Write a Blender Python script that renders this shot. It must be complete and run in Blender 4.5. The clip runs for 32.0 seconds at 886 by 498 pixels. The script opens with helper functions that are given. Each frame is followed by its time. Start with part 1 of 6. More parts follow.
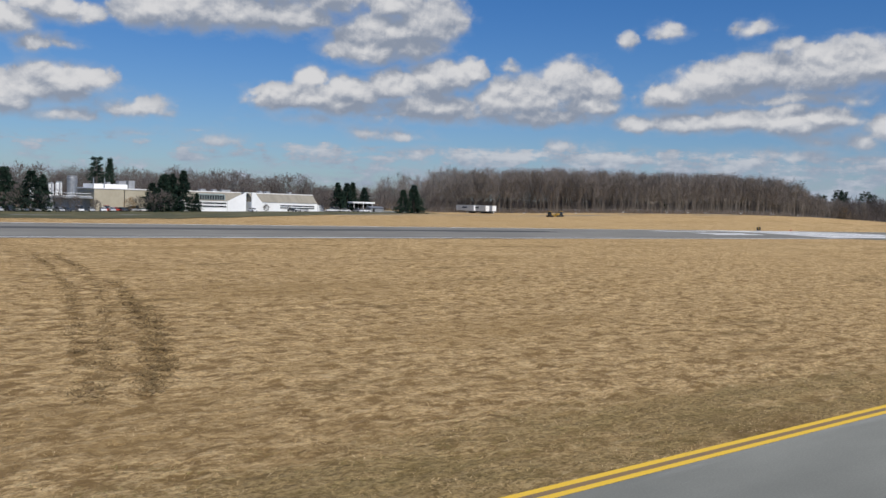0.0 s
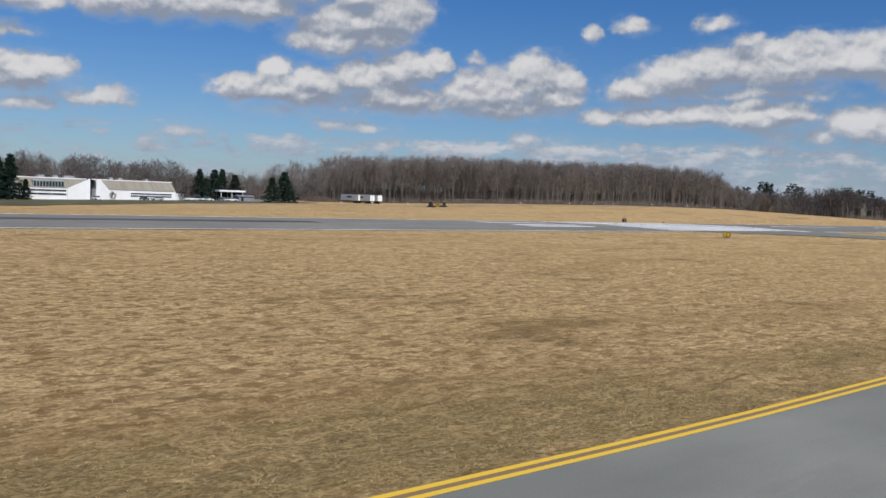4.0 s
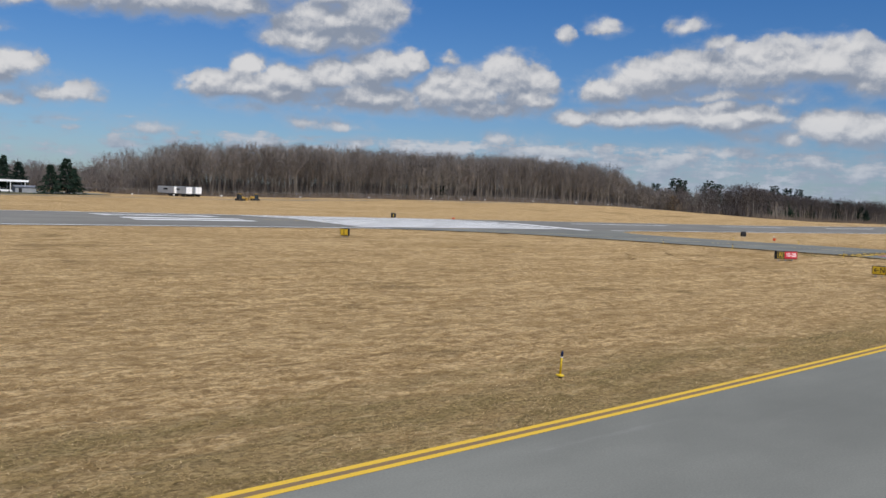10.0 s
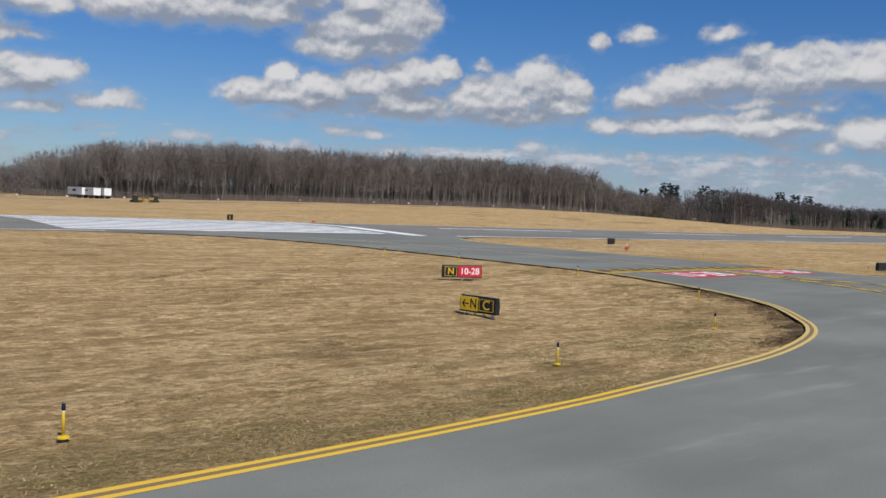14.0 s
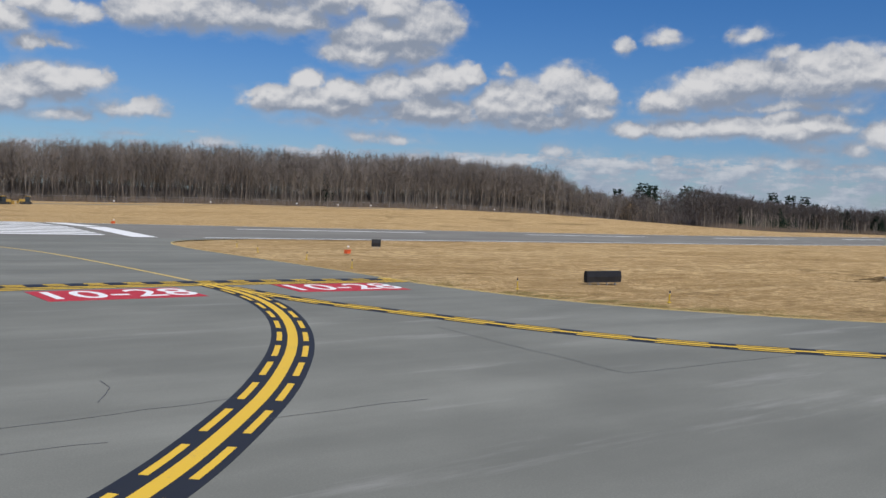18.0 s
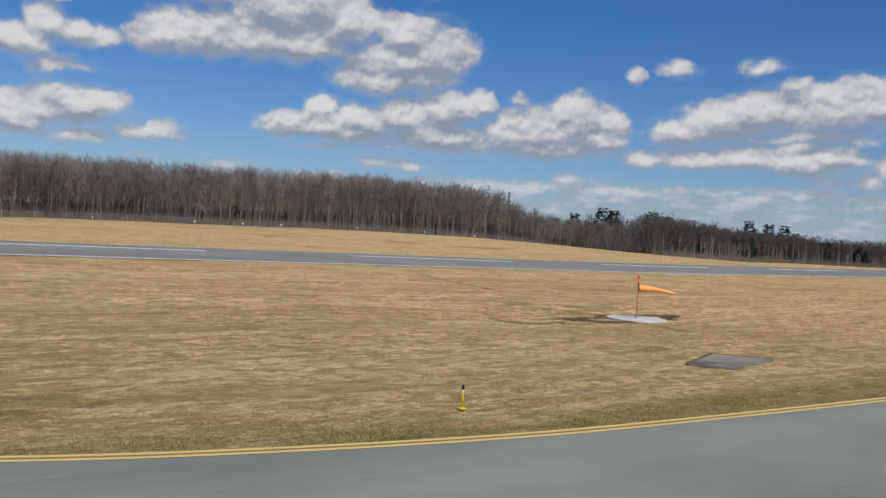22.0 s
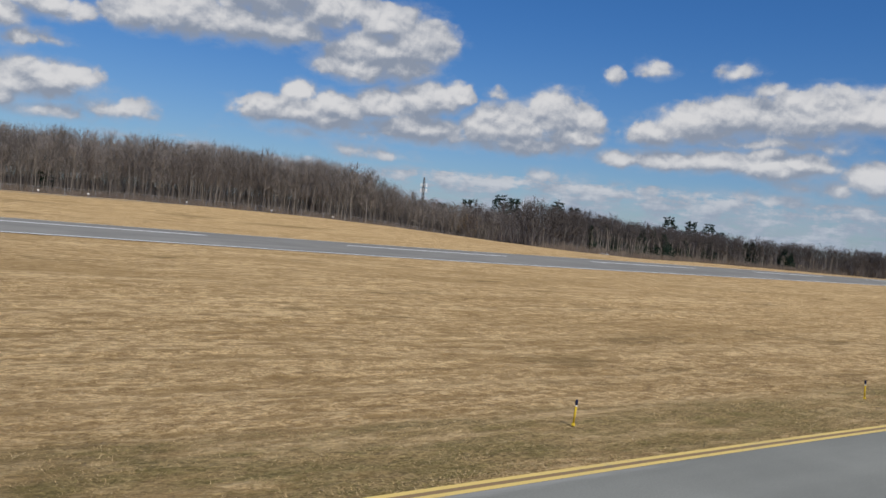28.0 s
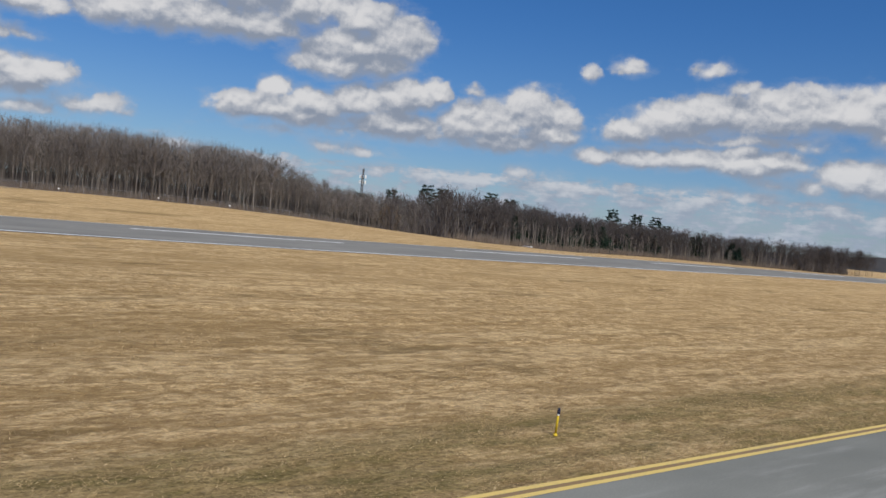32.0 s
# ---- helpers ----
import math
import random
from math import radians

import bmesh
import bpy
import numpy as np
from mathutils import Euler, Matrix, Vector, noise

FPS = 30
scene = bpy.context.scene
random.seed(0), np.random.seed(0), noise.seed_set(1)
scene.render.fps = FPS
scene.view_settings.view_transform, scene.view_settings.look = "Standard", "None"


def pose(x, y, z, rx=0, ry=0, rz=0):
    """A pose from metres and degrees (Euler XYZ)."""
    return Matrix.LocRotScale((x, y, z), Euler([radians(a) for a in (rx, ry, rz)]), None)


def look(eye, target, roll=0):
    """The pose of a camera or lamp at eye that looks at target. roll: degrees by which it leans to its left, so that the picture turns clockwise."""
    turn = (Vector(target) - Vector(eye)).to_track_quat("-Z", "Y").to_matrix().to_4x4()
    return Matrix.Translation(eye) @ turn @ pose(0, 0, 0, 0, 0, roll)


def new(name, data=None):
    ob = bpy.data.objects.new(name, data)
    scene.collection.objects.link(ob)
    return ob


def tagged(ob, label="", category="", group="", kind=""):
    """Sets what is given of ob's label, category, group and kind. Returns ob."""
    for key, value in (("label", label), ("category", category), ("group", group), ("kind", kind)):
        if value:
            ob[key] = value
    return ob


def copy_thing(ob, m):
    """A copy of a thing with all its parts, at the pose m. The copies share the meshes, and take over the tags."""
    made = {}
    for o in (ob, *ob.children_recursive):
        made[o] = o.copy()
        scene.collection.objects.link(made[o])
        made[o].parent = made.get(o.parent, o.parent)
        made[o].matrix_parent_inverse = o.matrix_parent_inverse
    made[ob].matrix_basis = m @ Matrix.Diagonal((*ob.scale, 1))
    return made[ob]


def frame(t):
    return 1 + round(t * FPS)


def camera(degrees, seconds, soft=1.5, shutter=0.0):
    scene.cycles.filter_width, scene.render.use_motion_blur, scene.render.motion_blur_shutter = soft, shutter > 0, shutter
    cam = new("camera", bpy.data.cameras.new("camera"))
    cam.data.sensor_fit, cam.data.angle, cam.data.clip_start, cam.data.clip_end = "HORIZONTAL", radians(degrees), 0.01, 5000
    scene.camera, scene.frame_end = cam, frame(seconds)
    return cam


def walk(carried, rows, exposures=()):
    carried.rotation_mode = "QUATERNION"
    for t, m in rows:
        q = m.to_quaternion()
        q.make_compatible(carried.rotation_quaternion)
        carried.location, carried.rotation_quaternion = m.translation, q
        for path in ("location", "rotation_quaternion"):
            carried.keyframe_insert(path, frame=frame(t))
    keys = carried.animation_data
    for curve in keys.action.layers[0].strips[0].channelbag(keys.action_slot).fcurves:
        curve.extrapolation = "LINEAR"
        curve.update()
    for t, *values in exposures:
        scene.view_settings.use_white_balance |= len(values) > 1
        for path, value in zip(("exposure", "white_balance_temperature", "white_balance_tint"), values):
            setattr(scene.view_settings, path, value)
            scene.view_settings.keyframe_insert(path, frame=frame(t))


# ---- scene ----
cam = camera(54.37, 32.0)
PATH = [
    (0.0, look((-141.885, 1.907, 4.445), (-111.619, 41.614, 1.739), 1.92)),
    (0.5, look((-136.488, 1.975, 4.456), (-106.568, 41.932, 1.597), 1.77)),
    (1.0, look((-131.029, 2.061, 4.474), (-99.455, 40.729, 1.670), 1.95)),
    (1.5, look((-125.536, 2.059, 4.500), (-93.571, 40.402, 1.667), 2.10)),
    (2.0, look((-120.085, 1.927, 4.500), (-88.480, 40.561, 1.575), 2.16)),
    (2.5, look((-114.750, 1.699, 4.500), (-83.150, 40.331, 1.491), 2.08)),
    (3.0, look((-109.540, 1.386, 4.500), (-77.303, 39.490, 1.522), 2.08)),
    (3.5, look((-104.373, 0.997, 4.500), (-72.459, 39.367, 1.457), 2.10)),
    (4.0, look((-99.157, 0.552, 4.500), (-67.305, 38.970, 1.413), 2.19)),
    (4.5, look((-93.803, 0.078, 4.500), (-60.938, 37.631, 1.378), 2.30)),
    (6.5, look((-70.184, 0.810, 4.500), (-37.322, 38.357, 1.295), 2.23)),
    (7.0, look((-64.390, 0.612, 4.500), (-31.649, 38.261, 1.264), 2.19)),
    (7.5, look((-58.682, 0.494, 4.500), (-26.044, 38.234, 1.262), 2.22)),
    (8.0, look((-53.002, 0.493, 4.500), (-20.442, 38.298, 1.239), 2.30)),
    (8.5, look((-47.355, 0.486, 4.477), (-14.270, 37.834, 1.229), 2.32)),
    (9.0, look((-41.740, 0.359, 4.453), (-8.210, 37.312, 1.249), 2.52)),
    (9.5, look((-36.124, 0.177, 4.435), (-2.846, 37.367, 1.345), 2.48)),
    (10.0, look((-30.472, 0.033, 4.423), (2.563, 37.440, 1.354), 2.56)),
    (10.5, look((-24.771, -0.045, 4.417), (8.069, 37.530, 1.314), 2.68)),
    (11.0, look((-19.020, -0.088, 4.416), (13.594, 37.685, 1.328), 2.77)),
    (11.5, look((-13.253, -0.117, 4.417), (19.168, 37.820, 1.316), 2.86)),
    (12.0, look((-7.523, -0.116, 4.419), (24.666, 38.018, 1.316), 2.92)),
    (12.5, look((-1.855, -0.085, 4.421), (30.207, 38.160, 1.361), 3.02)),
    (13.0, look((3.775, -0.038, 4.424), (35.720, 38.312, 1.460), 3.02)),
    (13.5, look((9.391, 0.022, 4.426), (41.085, 38.585, 1.527), 2.97)),
    (14.0, look((14.983, 0.060, 4.429), (46.608, 38.692, 1.714), 2.78)),
    (14.5, look((20.504, 0.018, 4.433), (52.728, 38.168, 1.942), 2.95)),
    (16.5, look((41.977, -0.947, 4.457), (73.152, 38.056, 1.823), 2.63)),
    (17.0, look((47.239, -1.109, 4.462), (78.218, 38.053, 1.883), 2.46)),
    (17.5, look((52.576, -1.218, 4.467), (83.317, 38.132, 1.905), 2.55)),
    (18.0, look((57.966, -1.282, 4.471), (88.477, 38.252, 1.993), 2.47)),
    (18.5, look((63.353, -1.338, 4.473), (94.039, 38.138, 4.652), 2.51)),
    (19.0, look((68.688, -1.421, 4.475), (100.151, 37.282, 7.968), 2.87)),
    (19.5, look((73.970, -1.511, 4.475), (105.278, 37.345, 7.649), 2.84)),
    (20.0, look((79.220, -1.567, 4.475), (110.275, 37.520, 7.275), 3.10)),
    (20.5, look((84.450, -1.568, 4.473), (115.266, 37.807, 4.259), 3.16)),
    (21.0, look((89.655, -1.525, 4.472), (120.139, 38.091, 3.347), 3.47)),
    (21.5, look((94.823, -1.458, 4.471), (125.007, 38.393, 3.550), 3.25)),
    (22.0, look((99.932, -1.393, 4.471), (129.918, 38.605, 3.478), 3.36)),
    (22.5, look((104.952, -1.350, 4.473), (135.891, 37.918, 3.606), 3.54)),
    (23.0, look((109.873, -1.327, 4.478), (141.065, 37.737, 3.469), 3.63)),
    (23.5, look((114.712, -1.308, 4.486), (146.206, 37.515, 3.512), 4.10)),
    (24.0, look((119.495, -1.274, 4.494), (150.844, 37.665, 3.475), 4.21)),
    (24.5, look((124.226, -1.234, 4.500), (155.366, 37.873, 3.512), 4.24)),
    (25.0, look((128.895, -1.201, 4.500), (159.867, 38.036, 3.388), 4.12)),
    (25.5, look((133.515, -1.152, 4.500), (164.832, 37.810, 3.421), 4.45)),
    (27.5, look((151.733, 0.320, 4.492), (183.145, 39.200, 3.233), 5.24)),
    (28.0, look((156.015, 0.417, 4.488), (187.292, 39.402, 3.130), 5.58)),
    (28.5, look((160.227, 0.525, 4.485), (191.732, 39.330, 3.197), 5.60)),
    (29.0, look((164.376, 0.634, 4.485), (195.734, 39.554, 3.105), 5.69)),
    (29.5, look((168.479, 0.748, 4.491), (200.125, 39.436, 3.154), 5.60)),
    (30.0, look((172.539, 0.883, 4.500), (204.184, 39.571, 3.139), 5.65)),
    (30.5, look((176.540, 0.999, 4.500), (208.233, 39.648, 3.152), 5.65)),
    (31.0, look((180.492, 1.091, 4.500), (212.564, 39.426, 3.171), 5.65)),
    (31.5, look((184.290, 0.984, 4.500), (216.275, 39.390, 3.121), 5.72)),
    (32.0, look((188.082, 0.888, 4.500), (220.395, 39.018, 3.088), 5.64)),
]
walk(cam, PATH, [(0.0, 0.0), (32.0, 0.0)])

# ---- world, sun, exposure ----
SUN_TO = Vector((-0.15, -0.98, 0.0)).normalized()
SUN_EL = radians(50)


def node_tools(tree):
    """Short makers for shader nodes of one tree."""
    N, L = tree.nodes, tree.links

    def node(kind, **props):
        n = N.new(kind)
        for key, value in props.items():
            if key == "operation":
                n.operation = value
            elif key == "blend_type":
                n.blend_type = value
            elif key == "data_type":
                n.data_type = value
            elif key == "node_tree":
                n.node_tree = value
        return n

    def put(sock, value):
        if isinstance(value, bpy.types.NodeSocket):
            L.new(value, sock)
        else:
            sock.default_value = value

    def math_(op, a, b=0.0, c=0.0, clamp=False):
        n = node("ShaderNodeMath", operation=op)
        n.use_clamp = clamp
        for s, v in zip(n.inputs, (a, b, c)):
            put(s, v)
        return n.outputs[0]

    def vec(op, a, b=(0, 0, 0), c=None):
        n = node("ShaderNodeVectorMath", operation=op)
        put(n.inputs[0], a)
        put(n.inputs[1], b)
        if c is not None:
            put(n.inputs[2], c)
        return n.outputs["Value"] if op in ("LENGTH", "DOT_PRODUCT") else n.outputs[0]

    def noise_(v, scale, detail=4.0, rough=0.55, lac=2.0):
        n = node("ShaderNodeTexNoise")
        put(n.inputs["Vector"], v)
        for key, value in (("Scale", scale), ("Detail", detail), ("Roughness", rough), ("Lacunarity", lac)):
            n.inputs[key].default_value = value
        return n.outputs["Fac"]

    def mix(f, a, b, kind="MIX"):
        n = node("ShaderNodeMix", data_type="RGBA", blend_type=kind)
        put(n.inputs[0], f)
        for s, v in ((n.inputs[6], a), (n.inputs[7], b)):
            put(s, (*v, 1) if isinstance(v, tuple) and len(v) == 3 else v)
        return n.outputs[2]

    def ramp(v, lo, hi, a=0.0, b=1.0):
        n = node("ShaderNodeMapRange")
        n.interpolation_type = "SMOOTHSTEP"
        put(n.inputs[0], v)
        for s, x in zip(n.inputs[1:5], (lo, hi, a, b)):
            put(s, x)
        return n.outputs[0]

    return node, put, math_, vec, noise_, mix, ramp


# Clouds: azimuth from +y towards +x and elevation of each heap's heart, half width and half height, all in degrees.
HEAPS_HIGH = [
    (20.6, 14.1, 2.09, 1.10),
    (18.3, 11.1, 2.64, 1.55),
    (20.8, 11.5, 4.31, 2.00),
    (23.6, 11.3, 6.25, 1.69),
    (25.6, 13.4, 4.29, 2.99),
    (27.8, 14.0, 2.64, 2.53),
    (29.5, 12.9, 3.23, 2.25),
    (27.2, 11.3, 4.13, 1.43),
    (33.4, 12.5, 2.38, 1.55),
    (35.4, 11.6, 3.16, 2.29),
    (33.2, 10.8, 3.27, 1.84),
    (31.9, 9.7, 3.52, 1.46),
    (34.7, 10.0, 3.08, 1.55),
    (28.5, 7.6, 1.29, 1.08),
]
HEAPS_MIDDLE = [
    (26.2, 6.2, 2.31, 1.14),
    (28.7, 6.4, 2.64, 1.23),
    (31.2, 6.8, 2.75, 1.39),
    (33.8, 7.3, 2.77, 1.55),
    (36.7, 7.9, 2.55, 1.70),
    (38.6, 8.5, 1.16, 1.11),
    (32.8, 5.5, 1.91, 0.62),
    (36.5, 6.1, 4.25, 1.26),
    (28.1, 5.1, 2.82, 0.50),
    (30.6, 6.1, 4.19, 1.09),
    (40.7, 6.5, 2.47, 1.48),
    (42.5, 6.8, 3.47, 1.85),
    (45.2, 7.6, 2.76, 1.98),
    (46.6, 6.6, 2.29, 1.53),
    (43.4, 5.7, 4.23, 0.96),
    (47.3, 7.4, 1.30, 1.09),
    (34.5, 4.3, 2.01, 0.55),
    (32.2, 4.4, 1.84, 0.48),
]
HEAPS_WEST = [
    (17.5, 5.2, 2.50, 0.80),
    (13.4, 6.4, 3.65, 1.46),
    (11.9, 5.8, 2.60, 1.25),
    (13.2, 4.6, 2.64, 0.70),
    (15.3, 6.4, 1.70, 0.84),
    (13.3, 10.5, 3.00, 0.96),
    (11.6, 11.1, 1.44, 1.37),
    (14.7, 10.5, 1.56, 0.77),
    (11.9, 12.7, 1.18, 0.70),
    (10.1, 9.7, 2.24, 1.22),
    (9.9, 5.4, 2.85, 1.51),
    (11.6, 8.6, 1.17, 0.99),
    (13.3, 8.9, 1.07, 0.45),
    (22.6, 3.5, 1.67, 0.52),
    (21.1, 4.1, 0.86, 0.20),
    (17.5, 3.6, 1.39, 0.26),
]
HEAPS_EAST = [
    (51.7, 7.1, 2.24, 1.06),
    (54.1, 7.8, 3.30, 1.61),
    (56.9, 8.3, 3.59, 1.72),
    (59.9, 8.5, 3.84, 1.87),
    (62.8, 8.8, 3.72, 1.87),
    (65.3, 8.9, 2.62, 1.82),
    (67.7, 8.2, 3.17, 1.82),
    (58.7, 7.0, 6.72, 0.75),
    (49.7, 5.4, 1.96, 0.79),
    (52.6, 5.6, 2.97, 0.99),
    (55.7, 5.7, 3.27, 1.18),
    (58.4, 5.6, 3.19, 1.28),
    (60.9, 5.7, 2.08, 1.13),
    (65.1, 5.1, 2.64, 1.33),
    (63.1, 4.3, 2.03, 0.71),
    (67.0, 4.9, 2.58, 1.54),
    (60.8, 4.5, 2.08, 0.60),
]
PUFFS = [
    (44.7, 3.9, 1.08, 0.55),
    (46.9, 3.8, 1.07, 0.36),
    (51.3, 11.1, 1.27, 0.64),
    (56.4, 11.2, 1.37, 0.62),
    (58.5, 10.1, 1.42, 0.61),
    (48.8, 10.6, 0.61, 0.58),
    (41.4, 8.8, 0.77, 0.44),
    (29.5, 18.8, 1.37, 0.65),
    (35.2, 15.2, 1.00, 0.66),
    (17.4, 13.5, 0.70, 0.40),
    (47.3, 3.1, 3.05, 0.44),
    (59.4, 3.5, 2.82, 0.61),
    (55.7, 3.5, 2.03, 0.34),
    (51.3, 2.6, 2.62, 0.43),
    (65.6, 2.9, 2.30, 0.44),
    (49.5, 3.6, 1.51, 0.29),
    (62.2, 3.1, 2.05, 0.33),
    (53.8, 2.9, 1.84, 0.28),
    (44.7, 2.8, 1.54, 0.29),
]
CLOUDS = HEAPS_HIGH + HEAPS_MIDDLE + HEAPS_WEST + HEAPS_EAST + PUFFS


def cloud_body():
    """How deep a direction (azimuth, elevation, 0) lies inside the heaps, in degrees, negative outside."""
    g = bpy.data.node_groups.new("cloud_body", "ShaderNodeTree")
    g.interface.new_socket("Direction", in_out="INPUT", socket_type="NodeSocketVector")
    g.interface.new_socket("Depth", in_out="OUTPUT", socket_type="NodeSocketFloat")
    node, put, math_, vec, noise_, mix, ramp = node_tools(g)
    p = node("NodeGroupInput").outputs[0]
    wob = node("ShaderNodeTexNoise")
    put(wob.inputs["Vector"], p)
    wob.inputs["Scale"].default_value, wob.inputs["Detail"].default_value = 0.55, 3.0
    q = vec("MULTIPLY_ADD", wob.outputs["Color"], (1.9, 1.1, 0), vec("SUBTRACT", p, (0.95, 0.55, 0)))
    top = None
    for az, el, ra, re in CLOUDS:
        s = vec("MULTIPLY_ADD", q, (1 / ra, 1 / re, 0), (-az / ra, -el / re, 0))
        # the underside is flatter than the dome
        d = vec("LENGTH", vec("MAXIMUM", s, vec("MULTIPLY", s, (-1, -1.25, 0))))
        d = math_("MULTIPLY", math_("SUBTRACT", 1.0, d), min(1.5, max(0.10 + 0.62 * re, 1.35 * re - 0.25)))
        top = d if top is None else math_("SMOOTH_MAX", top, d, 0.22)
    # a low broken deck of far cloud, drawn out along the horizon
    sep = node("ShaderNodeSeparateXYZ")
    put(sep.inputs[0], p)
    deck = noise_(vec("MULTIPLY", p, (0.40, 1.4, 0)), 1.0, 7.0, 0.64)
    side = ramp(sep.outputs[0], 20.0, 46.0, 0.13, 0.32)
    band = math_("MULTIPLY", ramp(sep.outputs[1], 5.4, 3.2), ramp(sep.outputs[1], 0.1, 0.8))
    deck = math_("SUBTRACT", math_("MULTIPLY", math_("SUBTRACT", math_("ADD", deck, side), 0.62), 1.6), math_("MULTIPLY", math_("SUBTRACT", 1.0, band), 2.0))
    put(node("NodeGroupOutput").inputs[0], math_("MAXIMUM", top, deck))
    return g


def cloud_billow():
    """Heaped lumps of falling size and ragged wisps, about zero."""
    g = bpy.data.node_groups.new("cloud_billow", "ShaderNodeTree")
    g.interface.new_socket("Direction", in_out="INPUT", socket_type="NodeSocketVector")
    g.interface.new_socket("Height", in_out="OUTPUT", socket_type="NodeSocketFloat")
    node, put, math_, vec, noise_, mix, ramp = node_tools(g)
    p = node("NodeGroupInput").outputs[0]
    wob = node("ShaderNodeTexNoise")
    put(wob.inputs["Vector"], p)
    wob.inputs["Scale"].default_value, wob.inputs["Detail"].default_value = 0.8, 4.0
    q = vec("MULTIPLY_ADD", wob.outputs["Color"], (1.5, 1.1, 0), vec("MULTIPLY", p, (1.0, 1.25, 0)))
    h = math_("MULTIPLY", math_("SUBTRACT", noise_(q, 0.42, 8.0, 0.58), 0.5), 1.5)
    for scale, weight in ((0.55, 0.50), (1.25, 0.20)):
        n = node("ShaderNodeTexVoronoi")
        n.feature = "SMOOTH_F1"
        put(n.inputs["Vector"], q)
        n.inputs["Scale"].default_value, n.inputs["Smoothness"].default_value = scale, 0.6
        h = math_("ADD", h, math_("MULTIPLY", math_("SUBTRACT", 0.42, n.outputs["Distance"]), weight))
    put(node("NodeGroupOutput").inputs[0], h)
    return g


def build_world():
    w = bpy.data.worlds.new("sky")
    scene.world = w
    w.use_nodes = True
    t = w.node_tree
    t.nodes.clear()
    node, put, math_, vec, noise_, mix, ramp = node_tools(t)
    sky = node("ShaderNodeTexSky")
    sky.sky_type = "NISHITA"
    sky.sun_disc = False
    sky.sun_elevation = SUN_EL
    sky.sun_rotation = math.atan2(SUN_TO.x, SUN_TO.y)
    sky.air_density, sky.dust_density, sky.ozone_density = 1.0, 0.35, 2.2
    way = node("ShaderNodeTexCoord").outputs["Generated"]
    sep = node("ShaderNodeSeparateXYZ")
    put(sep.inputs[0], way)
    x, y, z = sep.outputs
    az = math_("MULTIPLY", math_("ARCTAN2", x, y), 57.29578)
    el = math_("MULTIPLY", math_("ARCSINE", z), 57.29578)
    comb = node("ShaderNodeCombineXYZ")
    put(comb.inputs[0], az)
    put(comb.inputs[1], el)
    p = comb.outputs[0]
    billow, bodies = cloud_billow(), cloud_body()

    def sample(group, v):
        n = node("ShaderNodeGroup", node_tree=group)
        put(n.inputs[0], v)
        return n.outputs[0]

    body, above = sample(bodies, p), sample(bodies, vec("ADD", p, (-0.2, 0.9, 0)))
    lump, lump_up = sample(billow, p), sample(billow, vec("ADD", p, (-0.12, 0.30, 0)))
    # the smaller the heap, the smaller its lumps
    swell = ramp(body, -0.5, 0.5, 0.55, 0.85)
    depth = math_("ADD", math_("ADD", body, 0.10), math_("MULTIPLY", lump, swell))
    fall = math_("SUBTRACT", body, above)
    soft = math_("ADD", ramp(fall, -0.45, 0.35, 0.75, 0.26), ramp(noise_(p, 0.9, 3.0), 0.35, 0.7, 0.0, 0.4))
    cover = ramp(depth, -0.03, soft)
    # light from above and behind: domes and the tops of lumps are bright, undersides and hollows lie in shade
    lit = math_("ADD", math_("MULTIPLY", fall, 0.62), math_("MULTIPLY", math_("SUBTRACT", lump, lump_up), 1.15))
    lit = math_("ADD", lit, math_("MULTIPLY", math_("SUBTRACT", noise_(vec("MULTIPLY", p, (0.30, 0.42, 0)), 1.0, 5.0, 0.6), 0.5), 1.3))
    lit = math_("MULTIPLY", ramp(math_("ADD", lit, 0.33), 0.0, 1.0), ramp(body, -0.1, 0.6, 0.5, 1.0))
    white = mix(lit, (2.95, 3.4, 4.3), (7.9, 7.85, 7.95))
    # far cloud near the horizon pales into the air
    white = mix(ramp(el, 6.5, 1.0, 0.0, 0.60), white, (4.0, 4.9, 6.2))
    blue = mix(1.0, sky.outputs[0], mix(ramp(el, 0.0, 16.0), (0.52, 0.68, 0.94), (0.275, 0.59, 0.99)), "MULTIPLY")
    # thin torn cloud round the heaps
    veil = math_("MULTIPLY", ramp(math_("ADD", math_("MULTIPLY", body, 0.7), math_("MULTIPLY", math_("SUBTRACT", noise_(vec("MULTIPLY", p, (0.5, 0.9, 0)), 1.0, 7.0, 0.62), 0.5), 1.6)), -0.25, 0.55), 0.42)
    glow = mix(veil, blue, (4.2, 4.8, 5.9))
    glow = mix(math_("MULTIPLY", cover, 0.97), glow, white)
    bg = node("ShaderNodeBackground")
    put(bg.inputs[0], glow)
    bg.inputs[1].default_value = 0.085
    out = node("ShaderNodeOutputWorld")
    t.links.new(bg.outputs[0], out.inputs[0])


build_world()
sun = new("sun", bpy.data.lights.new("sun", "SUN"))
sun.data.energy, sun.data.angle, sun.data.color = 4.4, radians(0.53), (1.0, 0.955, 0.89)
way_to_sun = Vector((SUN_TO.x * math.cos(SUN_EL), SUN_TO.y * math.cos(SUN_EL), math.sin(SUN_EL)))
sun.matrix_world = look(way_to_sun * 500, (0, 0, 0))

# ---- materials ----
def shader(name, rough=0.8, metal=0.0):
    m = bpy.data.materials.new(name)
    m.use_nodes = True
    b = m.node_tree.nodes["Principled BSDF"]
    b.inputs["Roughness"].default_value, b.inputs["Metallic"].default_value = rough, metal
    b.inputs["Specular IOR Level"].default_value = 0.3
    return m, b, node_tools(m.node_tree)


